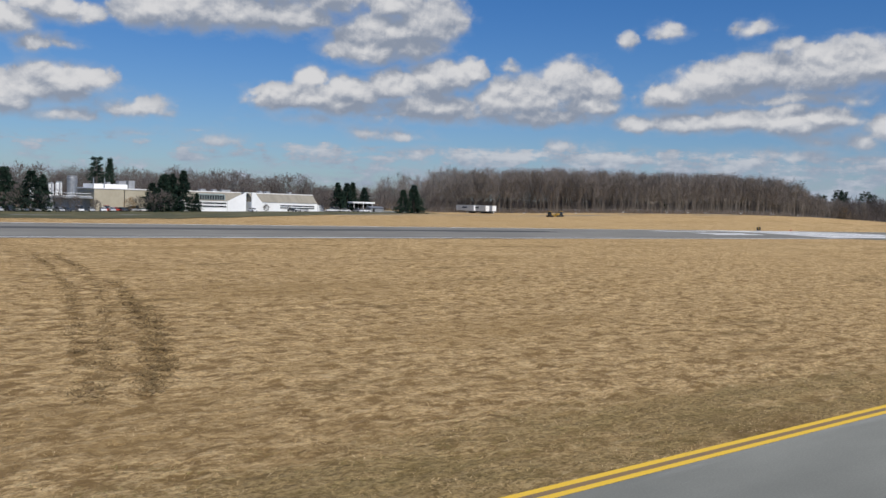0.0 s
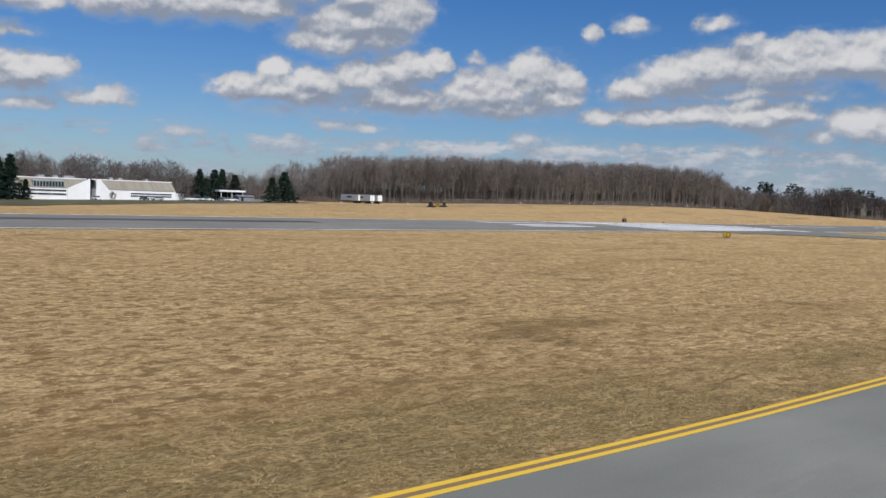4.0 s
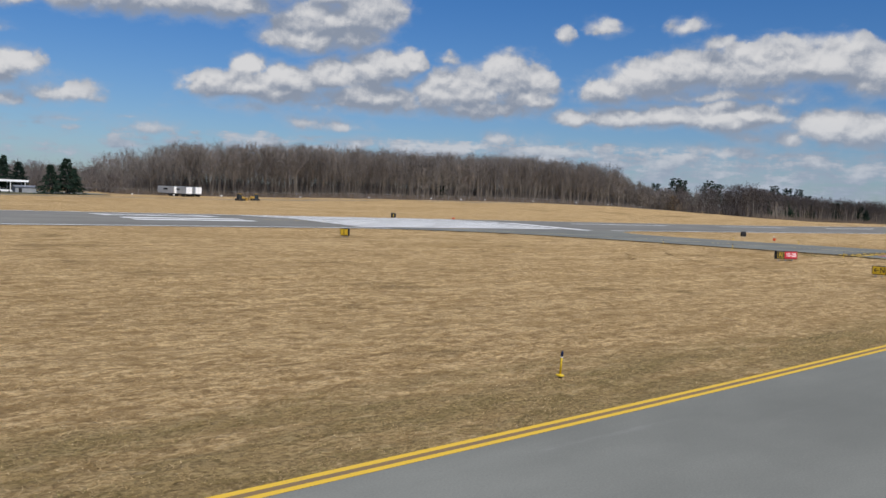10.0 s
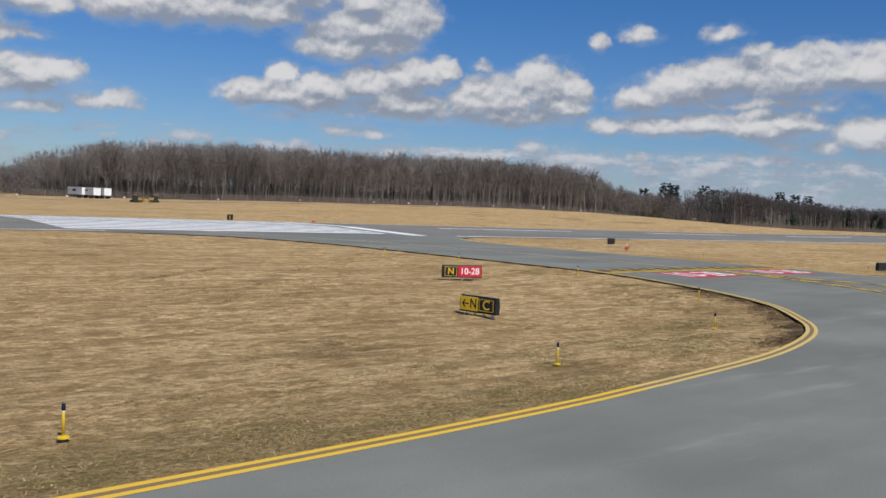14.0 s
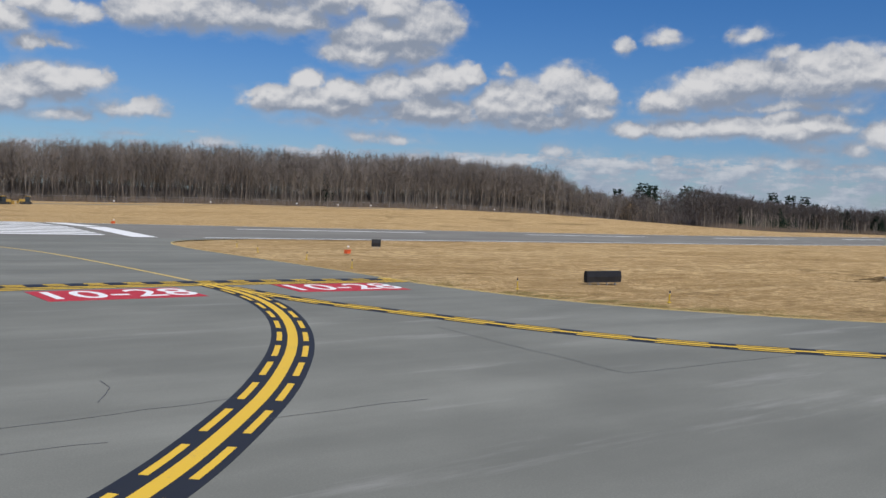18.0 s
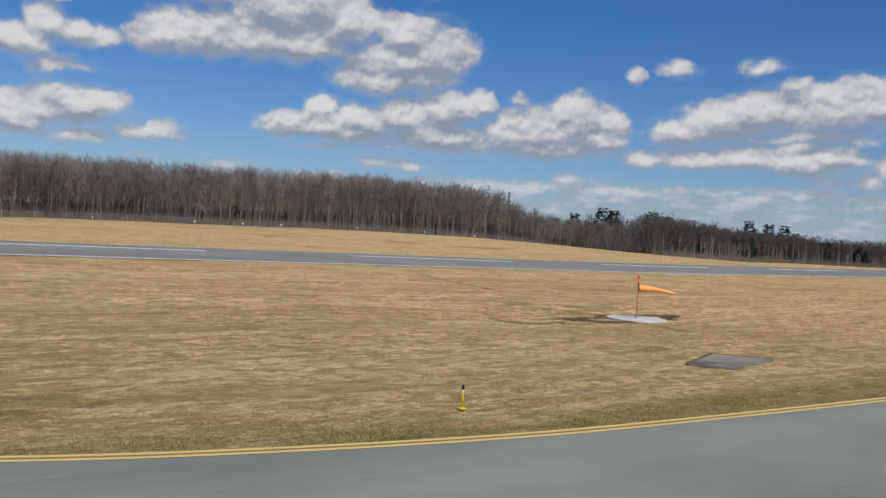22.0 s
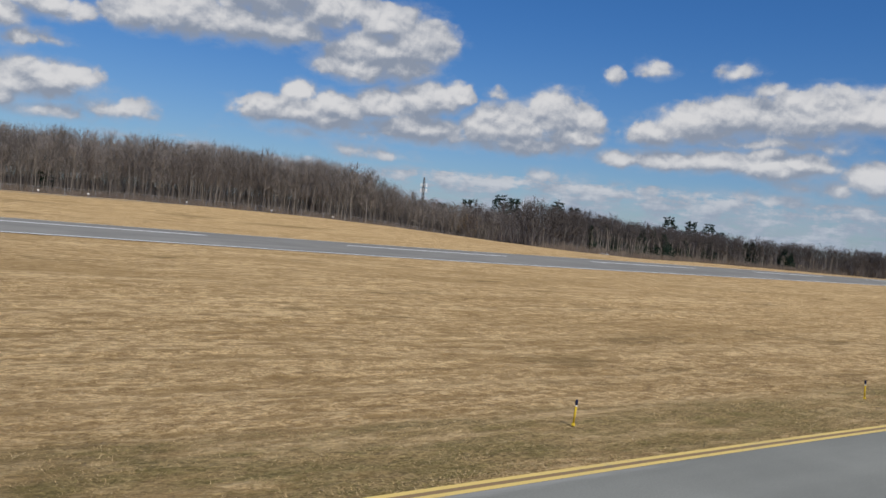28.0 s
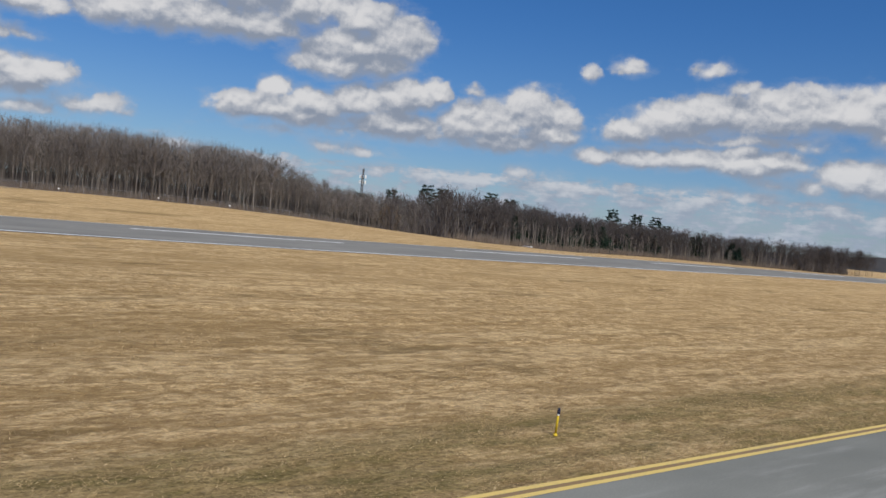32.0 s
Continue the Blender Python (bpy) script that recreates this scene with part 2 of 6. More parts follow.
def coords(node):
    return node("ShaderNodeTexCoord").outputs["Object"]


def bump(node, put, b, height, strength, distance):
    n = node("ShaderNodeBump")
    n.inputs["Strength"].default_value, n.inputs["Distance"].default_value = strength, distance
    put(n.inputs["Height"], height)
    put(b.inputs["Normal"], n.outputs[0])


def surface(name, dark, light, scale=3.0, rough=0.8, metal=0.0, relief=0.2, depth=0.01, stretch=(1, 1, 1), vary=0.0, spec=0.3):
    """A surface between two colours, by coarse and fine noise, with a little relief; vary: how far each object of it differs."""
    m, b, (node, put, math_, vec, noise_, mix, ramp) = shader(name, rough, metal)
    v = vec("MULTIPLY", coords(node), stretch)
    coarse, fine = noise_(v, scale * 0.22, 3.0), noise_(v, scale, 6.0, 0.65)
    f = math_("ADD", math_("MULTIPLY", coarse, 0.6), math_("MULTIPLY", fine, 0.4))
    f = ramp(f, 0.3, 0.7)
    if vary:
        info = node("ShaderNodeObjectInfo").outputs["Random"]
        f = math_("ADD", math_("MULTIPLY", f, 1 - vary), math_("MULTIPLY", info, vary))
    put(b.inputs["Base Color"], mix(f, dark, light))
    b.inputs["Specular IOR Level"].default_value = spec
    put(b.inputs["Roughness"], ramp(fine, 0.2, 0.8, rough - 0.08, min(1.0, rough + 0.08)))
    if relief:
        bump(node, put, b, fine, relief, depth)
    return m


def leafy(name, dark, light, pale=None):
    """Bark, twigs, needles and blades: each strip takes its own shade."""
    m, b, (node, put, math_, vec, noise_, mix, ramp) = shader(name, 0.85)
    geo = node("ShaderNodeNewGeometry").outputs["Random Per Island"]
    info = node("ShaderNodeObjectInfo").outputs["Random"]
    c = mix(math_("ADD", math_("MULTIPLY", geo, 0.42), math_("MULTIPLY", info, 0.58)), dark, light)
    if pale:
        c = mix(ramp(geo, 0.86, 0.98), c, pale)
    put(b.inputs["Base Color"], c)
    b.inputs["Specular IOR Level"].default_value = 0.15
    return m


def grass_material():
    """Dormant grass: swaths and rows left by the mower, clumps where it is rough, thin olive turf along the taxiway."""
    m, b, (node, put, math_, vec, noise_, mix, ramp) = shader("dormant_grass", 0.9)
    b.inputs["Specular IOR Level"].default_value = 0.1
    v = coords(node)
    sep = node("ShaderNodeSeparateXYZ")
    put(sep.inputs[0], v)
    x, y = sep.outputs[0], sep.outputs[1]
    bend = node("ShaderNodeTexNoise")
    put(bend.inputs["Vector"], vec("MULTIPLY", v, (0.06, 0.12, 1)))
    bend.inputs["Scale"].default_value, bend.inputs["Detail"].default_value = 1.0, 2.0
    w = vec("MULTIPLY_ADD", bend.outputs["Color"], (0.9, 1.1, 0), v)
    mown = ramp(x, -70.0, 105.0)
    swath = noise_(vec("MULTIPLY", w, (0.018, 0.30, 1)), 1.0, 3.0, 0.55)
    rows = noise_(vec("MULTIPLY", w, (0.27, 1.10, 1)), 1.0, 8.0, 0.74)
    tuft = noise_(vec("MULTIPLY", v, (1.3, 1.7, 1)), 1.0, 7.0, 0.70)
    fine = noise_(vec("MULTIPLY", v, (8.0, 11.0, 4)), 1.0, 6.0, 0.78)
    patch = noise_(vec("MULTIPLY", v, (0.035, 0.085, 1)), 1.0, 6.0, 0.62)
    worn = noise_(vec("MULTIPLY", v, (0.11, 0.20, 1)), 1.0, 7.0, 0.66)
    c = mix(ramp(fine, 0.32, 0.66), (0.26, 0.164, 0.067), (0.78, 0.548, 0.272))
    blade = noise_(vec("MULTIPLY", v, (2.4, 4.4, 1)), 1.0, 6.0, 0.75)
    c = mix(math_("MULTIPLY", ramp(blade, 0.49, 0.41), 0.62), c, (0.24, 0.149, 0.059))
    c = mix(math_("MULTIPLY", ramp(blade, 0.52, 0.60), 0.55), c, (0.80, 0.600, 0.330))
    # pale swaths and rows
    c = mix(math_("MULTIPLY", ramp(swath, 0.44, 0.64), math_("ADD", 0.10, math_("MULTIPLY", mown, 0.30))), c, (0.72, 0.530, 0.285))
    # thin shadows along the row edges, painted as darker noise
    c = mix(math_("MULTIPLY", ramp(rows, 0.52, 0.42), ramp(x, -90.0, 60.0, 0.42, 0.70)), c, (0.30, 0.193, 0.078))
    # thatch between the clumps of the rough stretch, with the clump shadows painted in
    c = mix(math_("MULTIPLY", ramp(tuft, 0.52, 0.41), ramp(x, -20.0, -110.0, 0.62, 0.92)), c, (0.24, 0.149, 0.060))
    c = mix(math_("MULTIPLY", ramp(patch, 0.52, 0.68), 0.50), c, (0.30, 0.193, 0.078))
    c = mix(math_("MULTIPLY", ramp(worn, 0.58, 0.66), 0.62), c, (0.170, 0.112, 0.044))
    # darker brown smudges on the far bank
    for sx, sy, rx, ry in ((241, 207, 10, 7), (262, 196, 16, 5), (205, 215, 14, 4)):
        spot = vec("LENGTH", vec("MULTIPLY", vec("SUBTRACT", w, (sx, sy, 0)), (1 / rx, 1 / ry, 0)))
        c = mix(math_("MULTIPLY", ramp(math_("ADD", spot, math_("MULTIPLY", worn, 0.8)), 1.5, 0.6), 0.55), c, (0.170, 0.112, 0.044))
    # greener, thinner turf along the taxiway's edge
    wave = math_("MULTIPLY", math_("SUBTRACT", noise_(vec("MULTIPLY", v, (0.045, 0.1, 1)), 1.0, 5.0, 0.62), 0.5), 7.0)
    far = math_("SUBTRACT", math_("ADD", y, wave), math_("MULTIPLY", ramp(x, 90.0, 200.0), 1.6))
    edge = math_("MULTIPLY", ramp(far, 16.4, 13.8), ramp(y, 8.0, 11.0))
    edge = math_("MULTIPLY", edge, ramp(noise_(vec("MULTIPLY", v, (0.16, 0.55, 1)), 1.0, 6.0, 0.68), 0.36, 0.56, 0.20, 1.0))
    green = ramp(noise_(vec("MULTIPLY", v, (0.5, 1.1, 1)), 1.0, 6.0, 0.68), 0.40, 0.62)
    turf = mix(ramp(fine, 0.30, 0.70), (0.125, 0.086, 0.032), (0.44, 0.316, 0.140))
    turf = mix(math_("MULTIPLY", green, ramp(x, -80.0, 110.0, 0.35, 0.70)), turf, mix(ramp(fine, 0.3, 0.7), (0.060, 0.056, 0.015), (0.225, 0.188, 0.062)))
    c = mix(math_("MULTIPLY", edge, ramp(x, -60.0, 110.0, 0.74, 0.90)), c, turf)
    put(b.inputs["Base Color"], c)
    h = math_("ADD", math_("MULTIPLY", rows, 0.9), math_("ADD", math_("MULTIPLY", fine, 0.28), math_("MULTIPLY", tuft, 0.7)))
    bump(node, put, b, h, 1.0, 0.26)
    return m


def asphalt_material(name, dark, light, tint=(1, 1, 1)):
    m, b, (node, put, math_, vec, noise_, mix, ramp) = shader(name, 0.8)
    v = coords(node)
    lanes = noise_(vec("MULTIPLY", v, (0.012, 0.30, 1)), 1.0, 4.0, 0.6)
    stain = noise_(vec("MULTIPLY", v, (0.10, 0.17, 1)), 1.0, 6.0, 0.6)
    grit = noise_(v, 26.0, 4.0, 0.7)
    f = math_("ADD", math_("MULTIPLY", lanes, 0.28), math_("ADD", math_("MULTIPLY", stain, 0.50), math_("MULTIPLY", grit, 0.3)))
    c = mix(ramp(f, 0.40, 0.74), dark, light)
    drag = noise_(vec("MULTIPLY", vec("ADD", v, vec("MULTIPLY", v, (0.0, 0.35, 0))), (0.07, 0.42, 1)), 1.0, 6.0, 0.68)
    c = mix(math_("MULTIPLY", ramp(drag, 0.56, 0.72), 0.5), c, (0.315, 0.312, 0.290))
    oil = ramp(noise_(vec("MULTIPLY", v, (0.22, 0.22, 1)), 1.0, 5.0, 0.7), 0.64, 0.76)
    c = mix(math_("MULTIPLY", oil, 0.22), c, (0.10, 0.095, 0.088))
    put(b.inputs["Base Color"], c)
    b.inputs["Specular IOR Level"].default_value = 0.05
    put(b.inputs["Roughness"], ramp(stain, 0.3, 0.7, 0.80, 0.95))
    bump(node, put, b, grit, 0.25, 0.004)
    return m


def paint_material(name, colour, worn, keep=0.72):
    """Road paint, worn through to the asphalt in specks and lanes."""
    m, b, (node, put, math_, vec, noise_, mix, ramp) = shader(name, 0.62)
    v = coords(node)
    speck = noise_(v, 14.0, 5.0, 0.75)
    lane = noise_(vec("MULTIPLY", v, (0.5, 0.9, 1)), 1.0, 5.0, 0.6)
    f = ramp(math_("ADD", math_("MULTIPLY", speck, 0.55), math_("MULTIPLY", lane, 0.45)), keep - 0.12, keep + 0.05)
    put(b.inputs["Base Color"], mix(f, colour, worn))
    bump(node, put, b, speck, 0.15, 0.003)
    return m


M_GRASS = grass_material()
M_ASPHALT = asphalt_material("taxiway_asphalt", (0.155, 0.158, 0.140), (0.245, 0.248, 0.220))
M_RUNWAY = asphalt_material("runway_asphalt", (0.165, 0.160, 0.143), (0.250, 0.243, 0.218))
M_YELLOW = paint_material("yellow_paint", (0.72, 0.46, 0.045), (0.48, 0.33, 0.11), 0.66)
M_PALE_YELLOW = paint_material("faded_yellow_paint", (0.62, 0.455, 0.14), (0.42, 0.33, 0.15), 0.62)
M_WHITE = paint_material("white_runway_paint", (0.80, 0.80, 0.78), (0.42, 0.42, 0.42), 0.68)
M_BLACK_PAINT = paint_material("black_paint", (0.022, 0.024, 0.030), (0.06, 0.06, 0.065), 0.70)
M_RED_PAINT = paint_material("red_paint", (0.46, 0.035, 0.045), (0.36, 0.10, 0.10), 0.68)
M_RUBBER = surface("rubber_darkened_asphalt", (0.060, 0.061, 0.062), (0.115, 0.115, 0.114), 0.7, 0.85, spec=0.05, stretch=(0.15, 2.0, 1))
M_SEAL = surface("crack_seal", (0.065, 0.065, 0.062), (0.12, 0.12, 0.115), 6.0, 0.6)
M_EARTH = surface("bare_earth", (0.085, 0.058, 0.030), (0.20, 0.145, 0.080), 4.0, 0.95, relief=0.5, depth=0.04, spec=0.05)
M_DIRT = paint_material("dirt_between_lines", (0.235, 0.155, 0.070), (0.14, 0.125, 0.10), 0.62)
M_CONCRETE = surface("weathered_concrete", (0.38, 0.36, 0.325), (0.56, 0.535, 0.49), 5.0, 0.9, spec=0.05)
M_WET = surface("damp_asphalt_pad", (0.125, 0.112, 0.088), (0.27, 0.245, 0.20), 1.6, 0.9, spec=0.05)
M_BARK = leafy("grey_brown_bark", (0.085, 0.069, 0.057), (0.20, 0.167, 0.14), (0.29, 0.255, 0.22))
M_PALE_BARK = leafy("pale_bark", (0.17, 0.148, 0.125), (0.36, 0.32, 0.275))
M_POLE = leafy("pale_slim_bark", (0.135, 0.115, 0.097), (0.36, 0.318, 0.27))
M_FAR_TWIG = leafy("dull_twigs", (0.060, 0.052, 0.050), (0.175, 0.152, 0.140))
M_TWIG = leafy("bare_twigs", (0.078, 0.068, 0.062), (0.27, 0.238, 0.215))
M_PALE_TWIG = leafy("pale_twigs", (0.13, 0.112, 0.097), (0.33, 0.29, 0.255))
M_BRUSH = leafy("brown_brush", (0.085, 0.068, 0.056), (0.235, 0.190, 0.152))
M_WILLOW = leafy("ochre_twigs", (0.20, 0.12, 0.05), (0.36, 0.23, 0.10))
M_NEEDLE = leafy("dark_needles", (0.008, 0.020, 0.014), (0.030, 0.055, 0.036))
M_TUFT = leafy("straw_blades", (0.21, 0.133, 0.054), (0.70, 0.500, 0.248), (0.78, 0.585, 0.33))
M_THATCH = leafy("dark_thatch", (0.13, 0.084, 0.034), (0.28, 0.190, 0.085))
M_SOIL = leafy("dark_soil_and_thatch", (0.060, 0.041, 0.023), (0.145, 0.103, 0.058))
M_SOIL_BROWN = leafy("brown_soil_and_thatch", (0.12, 0.080, 0.034), (0.28, 0.190, 0.086))
M_TURF = leafy("greenish_blades", (0.085, 0.078, 0.022), (0.32, 0.27, 0.10))
M_SIGN_BLACK = surface("black_sign_enamel", (0.010, 0.010, 0.011), (0.022, 0.022, 0.024), 8.0, 0.5, relief=0.0)
M_SIGN_YELLOW = surface("yellow_sign_panel", (0.62, 0.40, 0.02), (0.72, 0.48, 0.04), 5.0, 0.45, relief=0.0)
M_SIGN_RED = surface("red_sign_panel", (0.44, 0.02, 0.035), (0.56, 0.035, 0.05), 5.0, 0.45, relief=0.0)
M_SIGN_WHITE = surface("white_legend", (0.80, 0.80, 0.78), (0.86, 0.86, 0.84), 5.0, 0.5, relief=0.0)
M_POST_YELLOW = surface("yellow_post_paint", (0.60, 0.40, 0.02), (0.74, 0.52, 0.04), 9.0, 0.5, relief=0.0)
M_LENS = surface("dark_blue_lens", (0.008, 0.010, 0.03), (0.02, 0.022, 0.05), 9.0, 0.2, relief=0.0, spec=0.5)
M_STEEL = surface("galvanised_steel", (0.30, 0.31, 0.32), (0.46, 0.47, 0.48), 6.0, 0.5, 0.7, relief=0.1)
M_ORANGE = surface("orange_fabric", (0.78, 0.29, 0.08), (0.88, 0.38, 0.13), 4.0, 0.75)
M_ORANGE_PAINT = surface("orange_red_paint", (0.60, 0.085, 0.025), (0.72, 0.13, 0.04), 6.0, 0.55, relief=0.0)
M_WALL_WHITE = surface("white_panel_wall", (0.74, 0.74, 0.73), (0.84, 0.84, 0.83), 0.8, 0.7, relief=0.0)
M_ROOF = surface("grey_tan_metal_roof", (0.215, 0.195, 0.155), (0.29, 0.265, 0.215), 0.9, 0.85, relief=0.0, stretch=(6, 0.4, 1))
M_TAN = surface("tan_block_wall", (0.38, 0.34, 0.25), (0.48, 0.43, 0.33), 0.8, 0.85)
M_GLASS = surface("dark_window_glass", (0.015, 0.02, 0.025), (0.04, 0.05, 0.06), 1.0, 0.12, relief=0.0, spec=0.6)
M_GREEN_ROOF = surface("grey_green_cladding", (0.22, 0.27, 0.26), (0.30, 0.35, 0.34), 1.0, 0.6, relief=0.0)
M_GREY = surface("grey_metal", (0.24, 0.25, 0.26), (0.36, 0.37, 0.38), 2.0, 0.55, 0.3, relief=0.05)
M_TOWER = surface("dull_dark_steel", (0.10, 0.11, 0.12), (0.16, 0.17, 0.18), 2.0, 0.7, 0.2, relief=0.0)
# white sides facing away from the sun, their shade put into the grey colour
M_TRAILER_SHADED = surface("shaded_trailer_side", (0.30, 0.32, 0.335), (0.40, 0.415, 0.43), 0.9, 0.5, relief=0.0)
M_DARK = surface("dark_rubber_and_steel", (0.015, 0.015, 0.016), (0.04, 0.04, 0.04), 5.0, 0.8)
M_MACHINE = surface("dusty_yellow_machine_paint", (0.32, 0.19, 0.03), (0.46, 0.30, 0.07), 3.0, 0.6)
M_CAR = {k: surface("car_paint_" + k, a, b_, 1.0, 0.25, relief=0.0, spec=0.6) for k, a, b_ in (
    ("white", (0.70, 0.70, 0.70), (0.8, 0.8, 0.8)), ("silver", (0.36, 0.37, 0.38), (0.48, 0.48, 0.49)),
    ("dark", (0.03, 0.035, 0.045), (0.06, 0.065, 0.075)), ("red", (0.34, 0.03, 0.02), (0.42, 0.05, 0.03)))}
M_RIDGE = surface("far_wooded_hill", (0.050, 0.055, 0.065), (0.10, 0.105, 0.115), 0.05, 1.0, relief=0.0)
M_LAWN = surface("olive_lawn", (0.050, 0.055, 0.026), (0.13, 0.115, 0.055), 0.6, 0.95, relief=0.4, depth=0.05)

# ---- mesh helpers ----
def mesh_of(name, verts, faces, material, smooth=False):
    me = bpy.data.meshes.new(name)
    me.from_pydata([tuple(v) for v in verts], [], faces)
    for m in material if isinstance(material, (list, tuple)) else [material]:
        me.materials.append(m)
    if smooth:
        me.polygons.foreach_set("use_smooth", [True] * len(me.polygons))
    me.update()
    return me


def part(name, me, parent=None, label="", at=None):
    ob = new(name, me)
    if parent is not None:
        ob.parent = parent
    if at is not None:
        ob.matrix_basis = at
    return tagged(ob, label)


def thing(name, label, category, at=None, group="", kind=""):
    ob = new(name)
    ob.empty_display_size = 0.2
    if at is not None:
        ob.matrix_basis = at
    return tagged(ob, label, category, group, kind)


class Geo:
    """Gathers boxes, tubes and other solids into one mesh."""

    def __init__(self):
        self.v, self.f = [], []

    def add(self, verts, faces):
        n = len(self.v)
        self.v += [tuple(p) for p in verts]
        self.f += [tuple(n + i for i in q) for q in faces]
        return self

    def box(self, x0, x1, y0, y1, z0, z1, bevel=0.0):
        bm = bmesh.new()
        bmesh.ops.create_cube(bm, size=1.0)
        for p in bm.verts:
            p.co = Vector(((x0 + x1) / 2 + p.co.x * (x1 - x0), (y0 + y1) / 2 + p.co.y * (y1 - y0), (z0 + z1) / 2 + p.co.z * (z1 - z0)))
        if bevel:
            bmesh.ops.bevel(bm, geom=bm.edges[:], offset=bevel, segments=2, affect="EDGES", profile=0.6)
        bm.verts.index_update()
        self.add([p.co[:] for p in bm.verts], [[p.index for p in q.verts] for q in bm.faces])
        bm.free()
        return self

    def tube(self, a, b, r0, r1=None, sides=8, cap=True):
        a, b = Vector(a), Vector(b)
        r1 = r0 if r1 is None else r1
        z = (b - a).normalized()
        x = z.orthogonal().normalized()
        y = z.cross(x)
        ring = [(math.cos(2 * math.pi * k / sides), math.sin(2 * math.pi * k / sides)) for k in range(sides)]
        verts = [a + (x * c + y * s) * r0 for c, s in ring] + [b + (x * c + y * s) * r1 for c, s in ring]
        faces = [(k, (k + 1) % sides, sides + (k + 1) % sides, sides + k) for k in range(sides)]
        if cap:
            faces += [tuple(range(sides))[::-1], tuple(range(sides, 2 * sides))]
        return self.add(verts, faces)

    def lathe(self, profile, sides=16, at=(0, 0, 0)):
        """A turned solid from (radius, height) pairs."""
        verts = [(at[0] + r * math.cos(2 * math.pi * k / sides), at[1] + r * math.sin(2 * math.pi * k / sides), at[2] + h) for r, h in profile for k in range(sides)]
        faces = [(i * sides + k, i * sides + (k + 1) % sides, (i + 1) * sides + (k + 1) % sides, (i + 1) * sides + k) for i in range(len(profile) - 1) for k in range(sides)]
        faces += [tuple(range(sides))[::-1], tuple(range((len(profile) - 1) * sides, len(profile) * sides))]
        return self.add(verts, faces)

    def extrude(self, outline, x0, x1):
        """An outline of (y, z) pairs drawn out along x."""
        n = len(outline)
        verts = [(x0, y, z) for y, z in outline] + [(x1, y, z) for y, z in outline]
        faces = [(k, (k + 1) % n, n + (k + 1) % n, n + k) for k in range(n)] + [tuple(range(n))[::-1], tuple(range(n, 2 * n))]
        return self.add(verts, faces)

    def mesh(self, name, material, smooth=False):
        return mesh_of(name, self.v, self.f, material, smooth)


# ---- lie of the land ----
ACROSS = ((-400, 0.0), (42, 0.0), (60, -0.25), (78, -0.50), (97, -0.68), (143, -0.74), (152, -1.0))
DIP = ((-400, 0.0), (14, 0.0), (20, -0.20), (28, -0.30), (38, -0.36), (60, -0.16), (78, 0.0), (400, 0.0))
RISE = ((-400, -3.8), (-95, -3.2), (-27, -2.0), (18, -1.1), (62, -0.55), (95, -0.3), (143, 0.65), (172, 1.6), (230, 2.35), (262, 2.95), (310, 3.0), (350, 1.8), (400, -1.2), (460, -2.2), (520, -2.4), (900, -3.0))
AY, AZ = (np.array(c, float) for c in zip(*ACROSS))
DY, DZ = (np.array(c, float) for c in zip(*DIP))
RX, RZ = (np.array(c, float) for c in zip(*RISE))


def ease(t):
    t = np.clip(t, 0, 1)
    return t * t * (3 - 2 * t)


def soft_table(x, tx, tz, blur):
    return sum(np.interp(x + d * blur, tx, tz) for d in (-1, -0.5, 0, 0.5, 1)) / 5


def land(x, y):
    """The height of the ground."""
    x, y = np.asarray(x, float), np.asarray(y, float)
    z = soft_table(y, AY, AZ, 2.0) + soft_table(y, DY, DZ, 2.0) * ease((x - 92) / 14)
    # the runway is crowned
    z = z + 0.34 * np.clip(1 - np.abs(y - 121) / 23.0, 0, 1)
    z = z + 1.05 * ease((x - 215) / 210) * ease((y - 40) / 50)
    # a shallow hollow inside the west fillet
    z = z - 0.32 * ease((55.5 - x) / 5) * ease(x / 25) * ease((y - 17) / 8) * (1 - ease((y - 50) / 20))
    far = soft_table(x, RX, RZ, 12.0)
    k = ease((y - 150) / 112)
    z = z * (1 - k) + far * k
    z = z - 0.42 * np.exp(-(((x - 146) / 16) ** 2 + ((y - 39) / 9) ** 2))
    roll = 0.05 * np.sin(x * 0.23 + 1.3 * np.sin(y * 0.11)) + 0.04 * np.sin(y * 0.37 + x * 0.06)
    return z + roll * ease((y - 18) / 12) * ease((np.abs(x - 75) - 24) / 12) * (1 - ease((y - 86) / 8) * (1 - ease((y - 148) / 10)))


def ripple(x, y, seed=1):
    """A smooth unevenness between 0 and 1: clumps, and mowing rows along x where the grass is kept."""
    rs = np.random.RandomState(seed)
    z, rows = 0.0, 0.0
    bend = 0.5 * np.sin(x * 0.031 + 0.06 * y) + 0.22 * np.sin(x * 0.083 + y * 0.15 + 2)
    for k in range(14):
        L = 0.55 * 1.27 ** (k % 7)
        a = rs.uniform(0, math.pi)
        wx, wy = x + 0.5 * np.sin(y * 0.9 + k) + 0.3 * np.sin(y * 2.3 + 2 * k), y + 0.5 * np.sin(x * 0.8 + 1.7 * k)
        z = z + np.sin((wx * math.cos(a) + wy * math.sin(a)) * 2 * math.pi / L + rs.uniform(0, 6.3))
        if k < 6:
            gap = 1.1 * 1.33 ** k
            rows = rows + (0.6 + 0.4 * np.sin(x * 0.045 * (k + 2) + y * 0.1 * k)) * np.sin((y + bend + x * rs.normal(0.0, 0.01)) * 2 * math.pi / gap + rs.uniform(0, 6.3))
    mown = 0.25 + 0.5 * ease((x + 90) / 190)
    return np.clip(0.5 + z / 11.0 * (1 - mown) + rows / 6.0 * mown, 0, 1)


